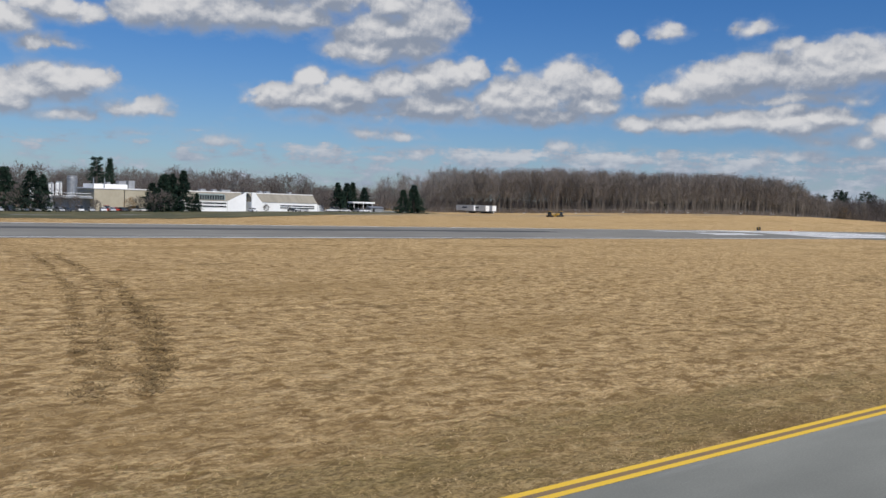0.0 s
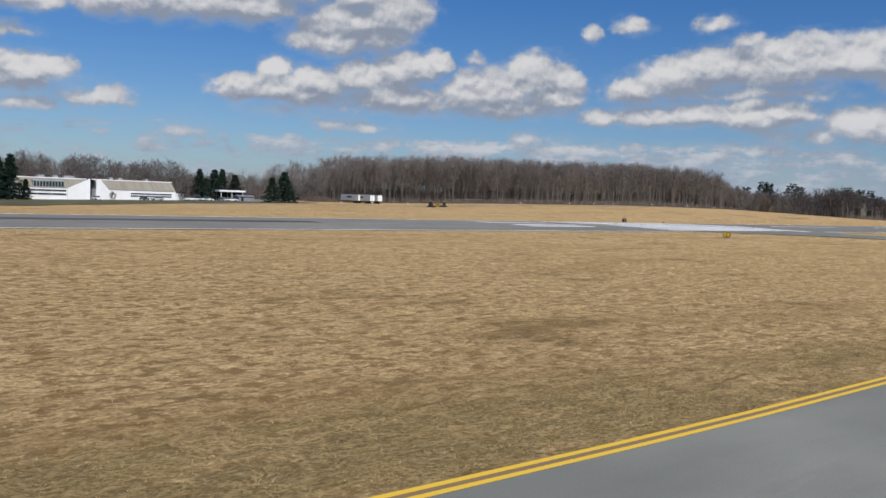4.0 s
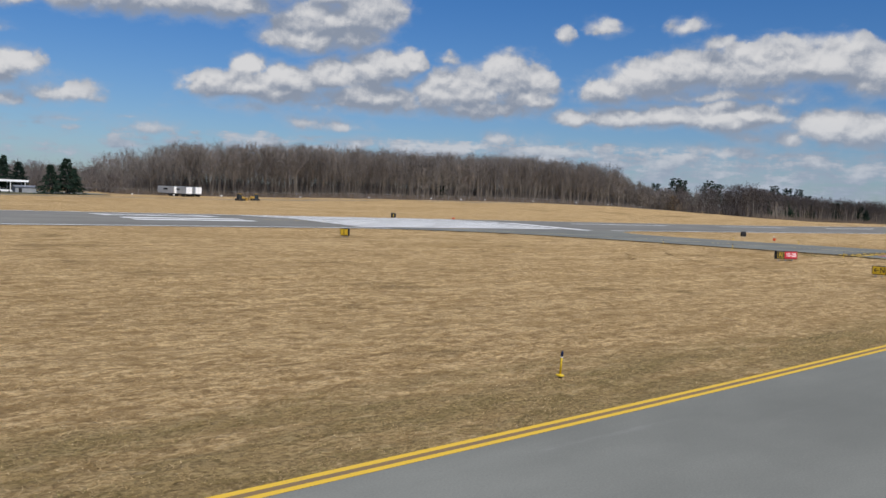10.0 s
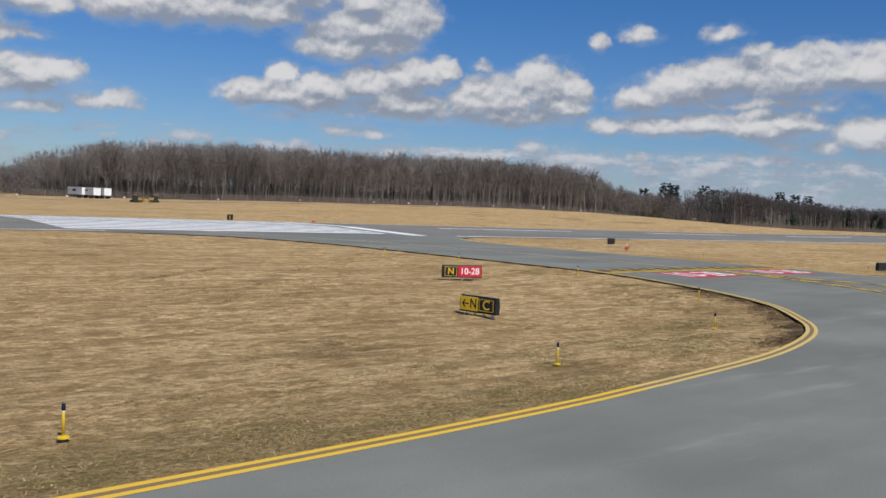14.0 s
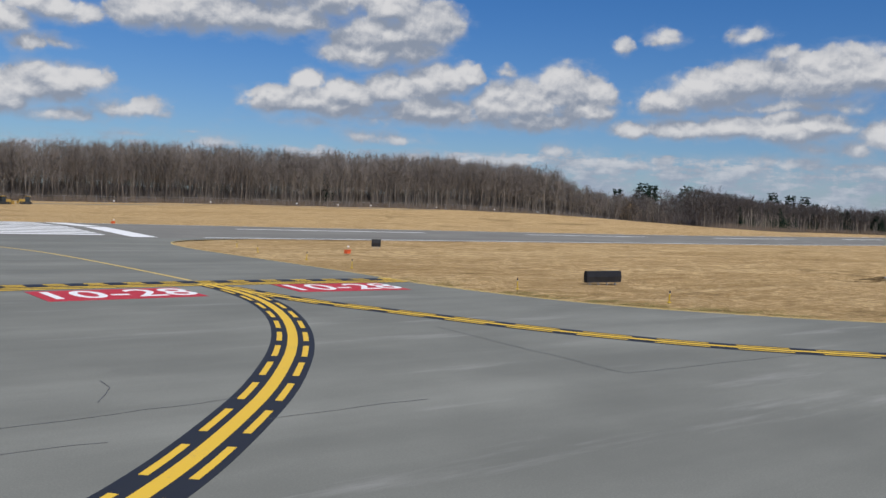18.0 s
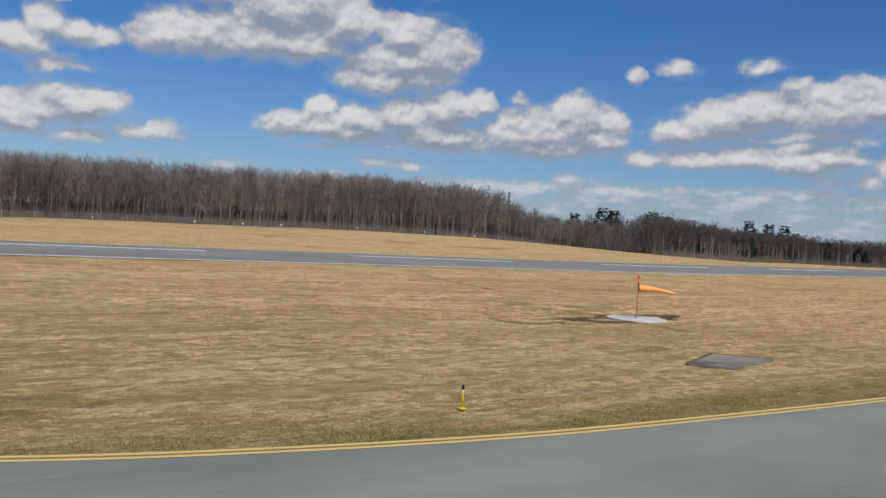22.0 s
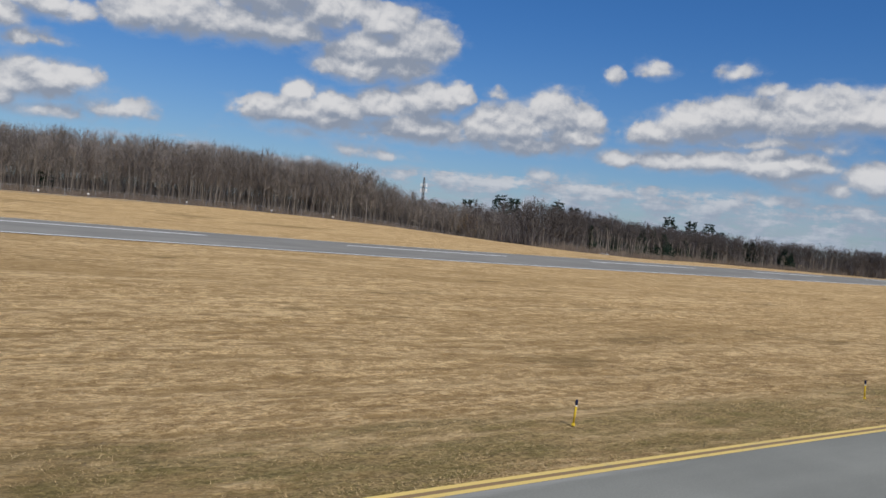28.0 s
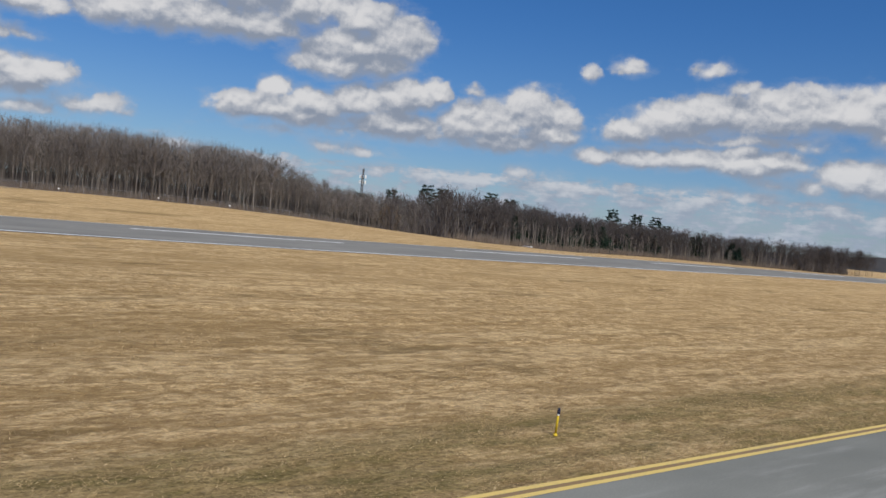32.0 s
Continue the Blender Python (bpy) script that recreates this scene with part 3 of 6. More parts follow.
def graded(cuts):
    """Steps along an axis: (from, step) pairs and the end."""
    out = []
    for (a, s), (b, _) in zip(cuts, cuts[1:]):
        out += list(np.arange(a, b - 1e-6, s))
    return np.array(out + [cuts[-1][0]])


def sheet(name, xs, ys, lift, material, rough=0.0):
    X, Y = np.meshgrid(xs, ys)
    Z = land(X, Y) + lift
    if rough:
        Z = Z - rough * (1 - ripple(X, Y)) * (ease((Y - 9) / 2) * (1 - ease((Y - 95) / 3)) + ease((Y - 145) / 3) * (1 - ease((Y - 230) / 30)))
    n, m = len(xs), len(ys)
    i = np.arange((m - 1) * (n - 1))
    a = i // (n - 1) * n + i % (n - 1)
    faces = np.stack([a, a + 1, a + n + 1, a + n], 1).tolist()
    return mesh_of(name, np.stack([X, Y, Z], -1).reshape(-1, 3).tolist(), faces, material, True)


gx = graded([(-4000, 500), (-1000, 100), (-300, 10), (-160, 0.4), (230, 3), (340, 8), (640, 40), (1000, 200), (4000, 0)])
gy = graded([(-4000, 500), (-1000, 100), (-200, 20), (-20, 4), (8, 0.35), (48, 0.8), (100, 2.0), (170, 4), (340, 10), (600, 50), (1000, 300), (4000, 0)])
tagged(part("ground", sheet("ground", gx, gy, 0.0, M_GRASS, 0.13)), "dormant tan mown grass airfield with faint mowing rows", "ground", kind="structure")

# ---- pavements ----
LEFT_EDGE = ((-900, 11.2), (-300, 11.2), (-150, 11.3), (-130, 11.5), (-112, 11.5), (-88, 10.5), (-72, 10.75), (-58, 11.0), (-38, 10.8), (-15, 11.25), (-5, 11.6), (12, 12.3), (28, 13.0), (34.4, 13.85), (39.4, 14.55), (42.5, 15.25), (45.8, 16.3), (48.3, 17.4), (51.1, 19.2), (54.4, 22.0), (57.1, 25.6), (59.5, 30.5), (61.5, 36.9), (61.9, 41.2))
LEFT_LEG = ((62.1, 46), (62.5, 58), (62.9, 72), (61.8, 81), (59.0, 88), (54.0, 94), (46.0, 97.6), (40.0, 98.5))
RIGHT_EDGE = ((900, 11.2), (300, 11.25), (200, 11.22), (188, 11.25), (168, 11.7), (147, 11.45), (141, 11.5), (128, 11.9), (116.2, 12.6), (111.8, 13.15), (107.0, 14.2), (103.2, 15.4), (99.2, 17.3), (96.5, 19.4), (93.8, 21.9), (91.2, 24.9), (89.2, 28.8), (88.1, 32.6), (87.2, 37.0), (87.0, 42.0))
RIGHT_LEG = ((87.5, 50), (87.8, 60), (88.0, 72), (89.0, 83), (92.0, 91), (98.0, 96), (106.0, 98.5))


def smooth_line(points, step=1.0, rounds=2):
    """A polyline with its corners cut, then even steps along it."""
    p = [Vector((*q, 0)) for q in points]
    for _ in range(rounds):
        q = [p[0]]
        for a, b in zip(p, p[1:]):
            q += [a.lerp(b, 0.25), a.lerp(b, 0.75)]
        p = q + [p[-1]]
    d = np.array([0] + list(np.cumsum([(b - a).length for a, b in zip(p, p[1:])])))
    s = np.linspace(0, d[-1], max(2, int(d[-1] / step)))
    return np.stack([np.interp(s, d, [q.x for q in p]), np.interp(s, d, [q.y for q in p])], 1)


def ribbon(name, line, offset, width, material, lift=0.0, dash=None, jitter=0.0):
    """A painted line of some width beside a polyline, split into dashes where asked: (on, off)."""
    line = np.asarray(line, float)
    t = np.gradient(line, axis=0)
    t /= np.linalg.norm(t, axis=1)[:, None] + 1e-9
    nrm = np.stack([-t[:, 1], t[:, 0]], 1)
    a, b = line + nrm * (offset - width / 2), line + nrm * (offset + width / 2)
    if jitter:
        w = np.random.RandomState(5).uniform(-jitter, jitter, len(line))
        b = b + nrm * w[:, None]
    za, zb = land(a[:, 0], a[:, 1]) + lift, land(b[:, 0], b[:, 1]) + lift
    verts = [(*p, z) for p, z in zip(a, za)] + [(*p, z) for p, z in zip(b, zb)]
    n = len(line)
    s = np.concatenate([[0], np.cumsum(np.linalg.norm(np.diff(line, axis=0), axis=1))])
    faces = [(k, k + 1, n + k + 1, n + k) for k in range(n - 1) if dash is None or (s[k] % (dash[0] + dash[1])) < dash[0]]
    return mesh_of(name, verts, faces, material)


PAVE, PAINT = 0.035, 0.041
taxi_left = smooth_line(LEFT_EDGE[1:], 0.8)
taxi_right = smooth_line(RIGHT_EDGE[1:], 0.8)
leg_left, leg_right = smooth_line((LEFT_EDGE[-1],) + LEFT_LEG, 1.0), smooth_line((RIGHT_EDGE[-1],) + RIGHT_LEG, 1.0)


def strip_between(name, lower, upper, lift, material, rows):
    """A pavement between two edges that run along x, as strips across."""
    lower, upper = np.asarray(lower), np.asarray(upper)
    verts, n = [], rows + 1
    for (x0, y0), (x1, y1) in zip(lower, upper):
        for k in range(n):
            f = k / rows
            x, y = x0 + (x1 - x0) * f, y0 + (y1 - y0) * f
            verts.append((x, y, float(land(x, y)) + lift))
    faces = [(i * n + k, (i + 1) * n + k, (i + 1) * n + k + 1, i * n + k + 1) for i in range(len(lower) - 1) for k in range(rows)]
    return mesh_of(name, verts, faces, material)


# the taxiway, the throat between its two fillets and the leg up to the runway are one paved surface
whole_left = np.concatenate([[(-900, 11.2)], taxi_left])
whole_right = np.concatenate([taxi_right[::-1], [(900, 11.2)]])
upper = np.concatenate([whole_left[whole_left[:, 1] <= 41.21], whole_right])
lower = np.stack([upper[:, 0], np.full(len(upper), -12.0)], 1)
me = strip_between("taxiway", lower, upper, PAVE, M_ASPHALT, 10)
tagged(part("taxiway_pavement", me), "grey weathered asphalt taxiway with a curved fillet", "taxiway", kind="structure")
n = 60
rows_y = np.linspace(40.6, 99.2, n)
lx = np.interp(rows_y, leg_left[:, 1], leg_left[:, 0])
rx = np.interp(rows_y, leg_right[:, 1], leg_right[:, 0])
me = strip_between("connector", np.stack([rx, rows_y], 1), np.stack([lx, rows_y], 1), PAVE - 0.004, M_ASPHALT, 12)
tagged(part("connector_pavement", me), "grey asphalt connector between taxiway and runway", "taxiway", kind="structure")
rx_ = graded([(-1500, 60), (-300, 8), (460, 20), (700, 0)])
me = sheet("runway", rx_, np.array([98.4, 100, 103, 110, 116, 121, 126, 132, 138, 141, 143.2]), PAVE + 0.004, M_RUNWAY)
tagged(part("runway", me), "long grey asphalt runway with white markings", "runway", kind="structure")

# painted lines
turn_at = int(np.searchsorted(taxi_left[:, 0], 33.0))
marks = [
    ("taxiway_edge_line", taxi_left, -0.23, 0.15, M_DIRT, None), ("taxiway_edge_line", taxi_right, 0.23, 0.15, M_DIRT, None),
    ("taxiway_edge_line", taxi_left[:turn_at], -0.08, 0.15, M_YELLOW, None), ("taxiway_edge_line", taxi_left[:turn_at], -0.38, 0.15, M_YELLOW, None),
    ("taxiway_edge_line", taxi_left[turn_at - 1:], -0.08, 0.15, M_PALE_YELLOW, None), ("taxiway_edge_line", taxi_left[turn_at - 1:], -0.38, 0.15, M_PALE_YELLOW, None),
    ("taxiway_edge_line", taxi_right, 0.08, 0.15, M_PALE_YELLOW, None), ("taxiway_edge_line", taxi_right, 0.38, 0.15, M_PALE_YELLOW, None),
    ("taxiway_edge_line", leg_left, -0.1, 0.15, M_PALE_YELLOW, None), ("taxiway_edge_line", leg_right, 0.1, 0.15, M_PALE_YELLOW, None),
]
for name, line, off, width, mat_, dash in marks:
    tagged(part(name, ribbon(name, line, off, width, mat_, PAINT, dash)), "yellow painted line along the taxiway edge", "marking", kind="structure")

curve_west = smooth_line(((75.1, 40.3), (75.1, 35.0), (73.7, 29.2), (71.0, 23.0), (67.5, 17.4), (64.8, 14.0), (62.5, 11.4), (59.8, 9.1), (56, 6.2), (50, 2.8), (42, 0.6), (30, 0.0)), 0.45)
curve_east = smooth_line(((75.4, 38.6), (76.2, 33.0), (78.4, 27.4), (80.2, 22.6), (82.0, 19.0), (83.9, 16.3), (86.0, 14.0), (89.2, 11.3), (95, 6.6), (102, 2.8), (110, 0.7), (122, 0.0)), 0.45)
for up, line in ((0.0, curve_west), (0.0015, curve_east)):
    m = thing("enhanced_centreline", "curved yellow taxiway centreline with dashes, edged in black paint", "marking", kind="structure")
    part("black_border", ribbon("black_border", line, 0, 1.36, M_BLACK_PAINT, PAINT + up), m, "black paint")
    part("centre_stripe", ribbon("centre_stripe", line, 0, 0.32, M_YELLOW, PAINT + 0.004 + up), m)
    for off in (-0.42, 0.42):
        part("dashed_stripe", ribbon("dashed_stripe", line, off, 0.17, M_YELLOW, PAINT + 0.004 + up, (1.75, 0.95)), m)
cl = smooth_line(((75.0, 42.2), (74.9, 50), (74.6, 60), (74.0, 70), (71.5, 82), (66, 94), (57, 106), (46, 114), (34, 118)), 0.8)
tagged(part("lead_on_line", ribbon("lead_on_line", cl, 0, 0.28, M_PALE_YELLOW, PAINT)), "thin yellow lead-on line from taxiway to runway", "marking", kind="structure")
hold = thing("holding_position_marking", "two solid and two dashed yellow bars on black paint across the taxiway", "marking", kind="structure")
hx = np.stack([np.linspace(62.3, 86.8, 82), np.full(82, 40.0)], 1)
hx[:, 1] = 40.2 + 0.6 * np.sin((hx[:, 0] - 62.3) / 24.6 * math.pi)
part("black_backing", ribbon("black_backing", hx, 0, 2.5, M_BLACK_PAINT, PAINT - 0.002), hold)
for off, dash in ((-1.0, None), (-0.4, None), (0.3, (0.9, 0.9)), (0.9, (0.9, 0.9))):
    part("dashed_bar" if dash else "solid_bar", ribbon("bar", hx, off, 0.32, M_YELLOW, PAINT + 0.003, dash), hold)


# ---- runway markings ----
def quad_mark(name, x0, x1, y0, y1, material, lift=0.05):
    xs = np.linspace(x0, x1, max(2, int(abs(x1 - x0) / 8) + 2))
    return sheet(name, xs, np.linspace(y0, y1, max(2, int((y1 - y0) / 3))), lift, material)


bars = thing("threshold_marking", "twelve white threshold stripes on the runway", "marking", kind="structure")
for k in range(6):
    for side in (-1, 1):
        y = 120.7 + side * (1.9 + 3.1 * k)
        part("stripe", quad_mark("stripe", 43.5, 88.2, y - 0.95, y + 0.95, M_WHITE), bars)
tagged(part("threshold_bar", quad_mark("threshold_bar", 90.3, 93.3, 99.3, 142.0, M_WHITE)), "white bar across the runway at its threshold", "marking", kind="structure")
edges = thing("runway_edge_lines", "white painted lines along both runway edges", "marking", kind="structure")
for x0, x1, y, w in ((-900, 47, 99.4, 0.30), (99, 640, 99.4, 0.36), (-900, 90, 141.4, 1.0), (91, 640, 141.6, 0.5)):
    part("edge_line", quad_mark("edge_line", x0, x1, y - w, y + w, M_WHITE, 0.058), edges)
dashes = thing("runway_centreline", "broken white runway centreline", "marking", kind="structure")
for x0 in [112.5 + 60 * k for k in range(8)]:
    part("dash", quad_mark("dash", x0, x0 + 35.5, 120.2, 121.4, M_WHITE, 0.056), dashes)
number = thing("runway_number", "white painted runway number, seen too flat to read", "marking", kind="structure")
for y in (112.5, 116.5, 124.0, 129.0):
    part("bar", quad_mark("bar", 14.0, 32.0, y - 1.0, y + 1.0, M_WHITE), number)
for x in (14.0, 30.0):
    part("bar", quad_mark("bar", x, x + 2.0, 124.0, 129.0, M_WHITE, 0.054), number)
tagged(part("rubber_streak", quad_mark("rubber_streak", -420, -28, 115.6, 120.2, M_RUBBER, 0.052)), "dark tar and rubber streak along the runway", "marking", kind="structure")


def lettering(name, text, height, material, depth=0.004):
    """A mesh of built-in letters, centred, in the x-z plane, facing -y."""
    cu = bpy.data.curves.new(name, "FONT")
    cu.body, cu.size, cu.align_x, cu.align_y, cu.extrude = text, height / 0.72, "CENTER", "CENTER", depth
    cu.offset = height * 0.012
    ob = bpy.data.objects.new(name, cu)
    scene.collection.objects.link(ob)
    me = bpy.data.meshes.new_from_object(ob.evaluated_get(bpy.context.evaluated_depsgraph_get()))
    bpy.data.objects.remove(ob)
    bpy.data.curves.remove(cu)
    me.name = name
    me.materials.clear()
    me.materials.append(material)
    me.transform(Matrix.Rotation(radians(90), 4, "X"))
    return me


def red_panel(x, y, w, h, turn):
    t = thing("painted_hold_sign", "red painted panel reading 10-28 in white on the asphalt", "marking", pose(x, y, 0.042, 0, 0, turn), "painted runway signs", "structure")
    g = Geo().box(-w / 2, w / 2, -h / 2, h / 2, -0.003, 0.004)
    part("panel", g.mesh("panel", M_RED_PAINT), t)
    me = lettering("legend", "10-28", h * 0.66, M_WHITE, 0.0015)
    me.transform(Matrix.Rotation(radians(-90), 4, "X"))
    part("legend", me, t, "white numerals", Matrix.Translation((0, 0, 0.0075)) @ Matrix.Diagonal((0.86, 1.12, 1, 1)))


red_panel(69.7, 36.95, 6.7, 3.75, 2)
red_panel(81.2, 37.3, 6.3, 3.6, -4)

# sealed cracks and joints in the asphalt
for pts in (((77.2, 24), (76.9, 19.6), (76.8, 16.9), (76.7, 14.4)), ((76.7, 14.4), (78.4, 14.3), (80.9, 14.2), (86, 14.0)), ((65.2, 14.45), (67.6, 14.4), (69.8, 14.4)), ((58.5, 14.4), (60.9, 14.3), (62.6, 14.2)), ((63.9, 19.4), (64.0, 18.6), (63.3, 17.3)), ((97.1, 20.5), (97.3, 17.5), (97.4, 13.1), (97.6, 8.5)), ((91.5, 14.1), (94.7, 14.0), (97.2, 13.9)), ((56, 16.3), (61, 15.9), (66, 16.4))):
    line = smooth_line(pts, 0.5)
    line = line + np.random.RandomState(len(pts)).normal(0, 0.03, line.shape)
    tagged(part("sealed_crack", ribbon("sealed_crack", line, 0, 0.022, M_SEAL, PAINT + 0.001)), "thin dark sealed crack in the asphalt", "crack", kind="structure")


# ---- edge lights ----
def edge_light(plate=0.11):
    t = thing("taxiway_edge_light", "yellow stake light with a dark blue lens in the grass", "edge light", group="edge lights along the taxiway")
    part("base_plate", Geo().lathe(((0.02, -0.05), (plate, -0.02), (plate, 0.006), (plate * 0.85, 0.012), (0.032, 0.02), (0.032, 0.04)), 18).mesh("base_plate", M_POST_YELLOW), t)
    part("stake", Geo().lathe(((0.028, 0.03), (0.027, 0.45), (0.022, 0.455)), 12).mesh("stake", M_POST_YELLOW, True), t)
    part("collar", Geo().lathe(((0.029, 0.445), (0.03, 0.465), (0.033, 0.47), (0.033, 0.48)), 12).mesh("collar", M_SIGN_WHITE), t)
    part("lens", Geo().lathe(((0.034, 0.475), (0.038, 0.50), (0.036, 0.56), (0.028, 0.605), (0.012, 0.62)), 14).mesh("lens", M_LENS, True), t, "dark blue glass lens")
    return t


lamp, bare_lamp = edge_light(), edge_light(0.05)
spots = [(-156.5, 13.6), (-108.3, 14.6), (-60.6, 13.8), (-13.7, 14.3), (19.4, 15.7), (33.0, 16.7), (45.3, 19.7), (54.4, 26.65), (58.65, 39.0), (58.8, 51.6), (57.6, 60), (94.85, 27.0), (91.0, 34.5), (89.85, 50.4), (91.5, 60.0), (92.5, 71.0), (94.5, 80), (103.0, 19.2), (113.9, 16.0), (142.9, 14.8), (171.9, 14.5), (186.3, 14.2), (203, 13.9), (226, 13.9)]
for k, (x, y) in enumerate(spots):
    m = pose(x, y, float(land(x, y)), random.uniform(-4, 4), random.uniform(-4, 4), 31 * k)
    if k == 0:
        lamp.matrix_basis = m
    elif x == 171.9:
        bare_lamp.matrix_basis = m
    else:
        copy_thing(bare_lamp if x > 160 else lamp, m)


# ---- airfield signs ----
def sign_cabinet(name, label, width, height, panels, at, group="", legs=3, lift=0.12, cabinet_label=""):
    """A bowed black cabinet on short legs; panels: (from, to, colour, legend, legend colour, border)."""
    t = thing(name, label, "sign", at, group)
    d = 0.13
    outline = [(-d, 0.05), (-d - 0.03, 0.0), (d + 0.03, 0.0), (d, 0.05), (d + 0.035, height * 0.5), (d - 0.02, height * 0.93), (d - 0.06, height), (-d + 0.06, height), (-d + 0.02, height * 0.93), (-d - 0.035, height * 0.5)]
    outline = [(y, z + lift) for y, z in outline][::-1]
    part("cabinet", Geo().extrude(outline, -width / 2, width / 2).mesh("cabinet", M_SIGN_BLACK), t, cabinet_label)
    for s in (-1, 1):
        x = s * (width / 2 + 0.012)
        part("end_cap", Geo().extrude([(y * 1.06, (z - lift) * 1.02 + lift - 0.005) for y, z in outline], x - 0.014, x + 0.014).mesh("end_cap", M_SIGN_BLACK), t)
    for k in range(legs):
        x = -width / 2 + width * (k + 0.5) / legs
        part("leg", Geo().tube((x, 0, -0.06), (x, 0, lift + 0.01), 0.03, sides=8).mesh("leg", M_STEEL), t)
        part("base_flange", Geo().lathe(((0.09, -0.06), (0.09, 0.012), (0.05, 0.025)), 12, (x, 0, 0)).mesh("base_flange", M_STEEL), t)
    y = -d - 0.052
    for a, b, colour, text, ink, border in panels:
        x0, x1 = a * width - width / 2 + 0.02, b * width - width / 2 - 0.02
        z0, z1 = lift + 0.06, lift + height - 0.055
        face = part("face_panel", Geo().box(x0, x1, y, y + 0.06, z0, z1, 0.008).mesh("face_panel", colour), t)
        if border is not None:
            g = Geo()
            w = 0.026
            for bx0, bx1, bz0, bz1 in ((x0 + 0.04, x1 - 0.04, z0 + 0.04, z0 + 0.04 + w), (x0 + 0.04, x1 - 0.04, z1 - 0.04 - w, z1 - 0.04), (x0 + 0.04, x0 + 0.04 + w, z0 + 0.04 + w, z1 - 0.04 - w), (x1 - 0.04 - w, x1 - 0.04, z0 + 0.04 + w, z1 - 0.04 - w)):
                g.box(bx0, bx1, y - 0.004, y + 0.002, bz0, bz1)
            part("border", g.mesh("border", border), face)
        if text == "arrow_n":
            g = Geo()
            cx, cz, s = x0 + (x1 - x0) * 0.30, (z0 + z1) / 2, 0.19
            g.box(cx - s * 0.7, cx + s * 0.9, y - 0.004, y + 0.002, cz - 0.028, cz + 0.028)
            for k in (-1, 1):
                q = [(cx - s, cz), (cx - s + 0.075, cz), (cx - s * 0.1 + 0.04, cz + k * s * 0.85), (cx - s * 0.1 - 0.035, cz + k * s * 0.85)]
                q = q if k > 0 else q[::-1]
                g.add([(px, y - 0.006, pz) for px, pz in q] + [(px, y + 0.001, pz) for px, pz in q], [(0, 1, 2, 3), (7, 6, 5, 4), (0, 4, 5, 1), (1, 5, 6, 2), (2, 6, 7, 3), (3, 7, 4, 0)])
            part("arrow", g.mesh("arrow", ink), face)
            part("legend", lettering("legend", "N", 0.42, ink), face, "", Matrix.Translation((x0 + (x1 - x0) * 0.76, y - 0.003, cz)) @ Matrix.Diagonal((0.85, 1, 1, 1)))
        elif text == "bar":
            part("unreadable_legend", Geo().box((x0 + x1) / 2 - 0.05, (x0 + x1) / 2 + 0.05, y - 0.004, y + 0.002, z0 + 0.12, z1 - 0.12).mesh("bar", ink), face)
        elif text:
            tall = 0.40
            part("legend", lettering("legend", text, tall, ink), face, "", Matrix.Translation(((x0 + x1) / 2, y - 0.003, (z0 + z1) / 2)))
    return t


def stand(x, y, turn):
    return pose(x, y, float(land(x, y)), 0, 0, turn)


Y_, K_, R_, W_ = M_SIGN_YELLOW, M_SIGN_BLACK, M_SIGN_RED, M_SIGN_WHITE
sign_cabinet("holding_position_sign", "black and red airfield sign reading N 10-28 in the grass", 2.5, 0.78, [(0, 0.37, K_, "N", Y_, Y_), (0.37, 1, R_, "10-28", W_, None)], stand(49.85, 40.7, -19.6), "airfield signs")
sign_cabinet("taxiway_sign", "yellow and black airfield sign with an arrow, N and C", 1.85, 0.70, [(0, 0.52, Y_, "arrow_n", K_, None), (0.52, 1, K_, "C", Y_, Y_)], stand(39.45, 27.3, -79.5), "airfield signs", 4)
sign_cabinet("airfield_sign", "black back of a long bowed airfield sign in the grass", 3.15, 0.76, [(0, 1, R_, "", W_, None)], stand(101.7, 37.75, 177.4), "airfield signs", 4)
sign_cabinet("airfield_sign", "small black back of a square airfield sign beside the runway", 0.95, 0.85, [(0, 1, Y_, "bar", K_, None)], stand(111.05, 79.8, 160), "airfield signs", 2)
sign_cabinet("airfield_sign", "small dull yellow airfield sign beside the runway", 1.0, 0.80, [(0, 1, Y_, "bar", K_, K_)], stand(23.9, 77.95, -68), "airfield signs", 2)
sign_cabinet("airfield_sign", "small black sign with a yellow bar beyond the runway", 1.0, 1.05, [(0, 1, K_, "bar", Y_, None)], stand(84.6, 147.0, -30), "airfield signs", 2)

# ---- windsock on its pad ----
wx, wy = 146.45, 38.0
wz = float(land(wx, wy))
tagged(part("windsock_pad", Geo().lathe(((2.08, -0.1), (2.08, 0.05), (2.0, 0.075), (0.02, 0.09)), 40, (wx, wy, wz)).mesh("windsock_pad", M_CONCRETE)), "round pale concrete pad in the grass", "pad")
ws = thing("windsock", "orange windsock on a thin orange pole, blown out", "windsock", pose(wx, wy, wz + 0.085))
part("pole", Geo().tube((0, 0, 0), (0, 0, 2.72), 0.035, 0.03, 10).mesh("pole", M_ORANGE_PAINT, True), ws)
part("hinge_base", Geo().box(-0.16, 0.16, -0.12, 0.12, 0, 0.07, 0.015).mesh("hinge_base", M_STEEL), ws)
part("bearing", Geo().lathe(((0.05, 2.28), (0.06, 2.3), (0.06, 2.42), (0.05, 2.44)), 12).mesh("bearing", M_DARK), ws)
part("obstruction_light", Geo().lathe(((0.05, 2.7), (0.085, 2.74), (0.085, 2.86), (0.05, 2.95), (0.01, 2.98)), 12).mesh("obstruction_light", M_ORANGE_PAINT, True), ws, "red-orange lamp")
sides, rings = 16, 18
verts = []
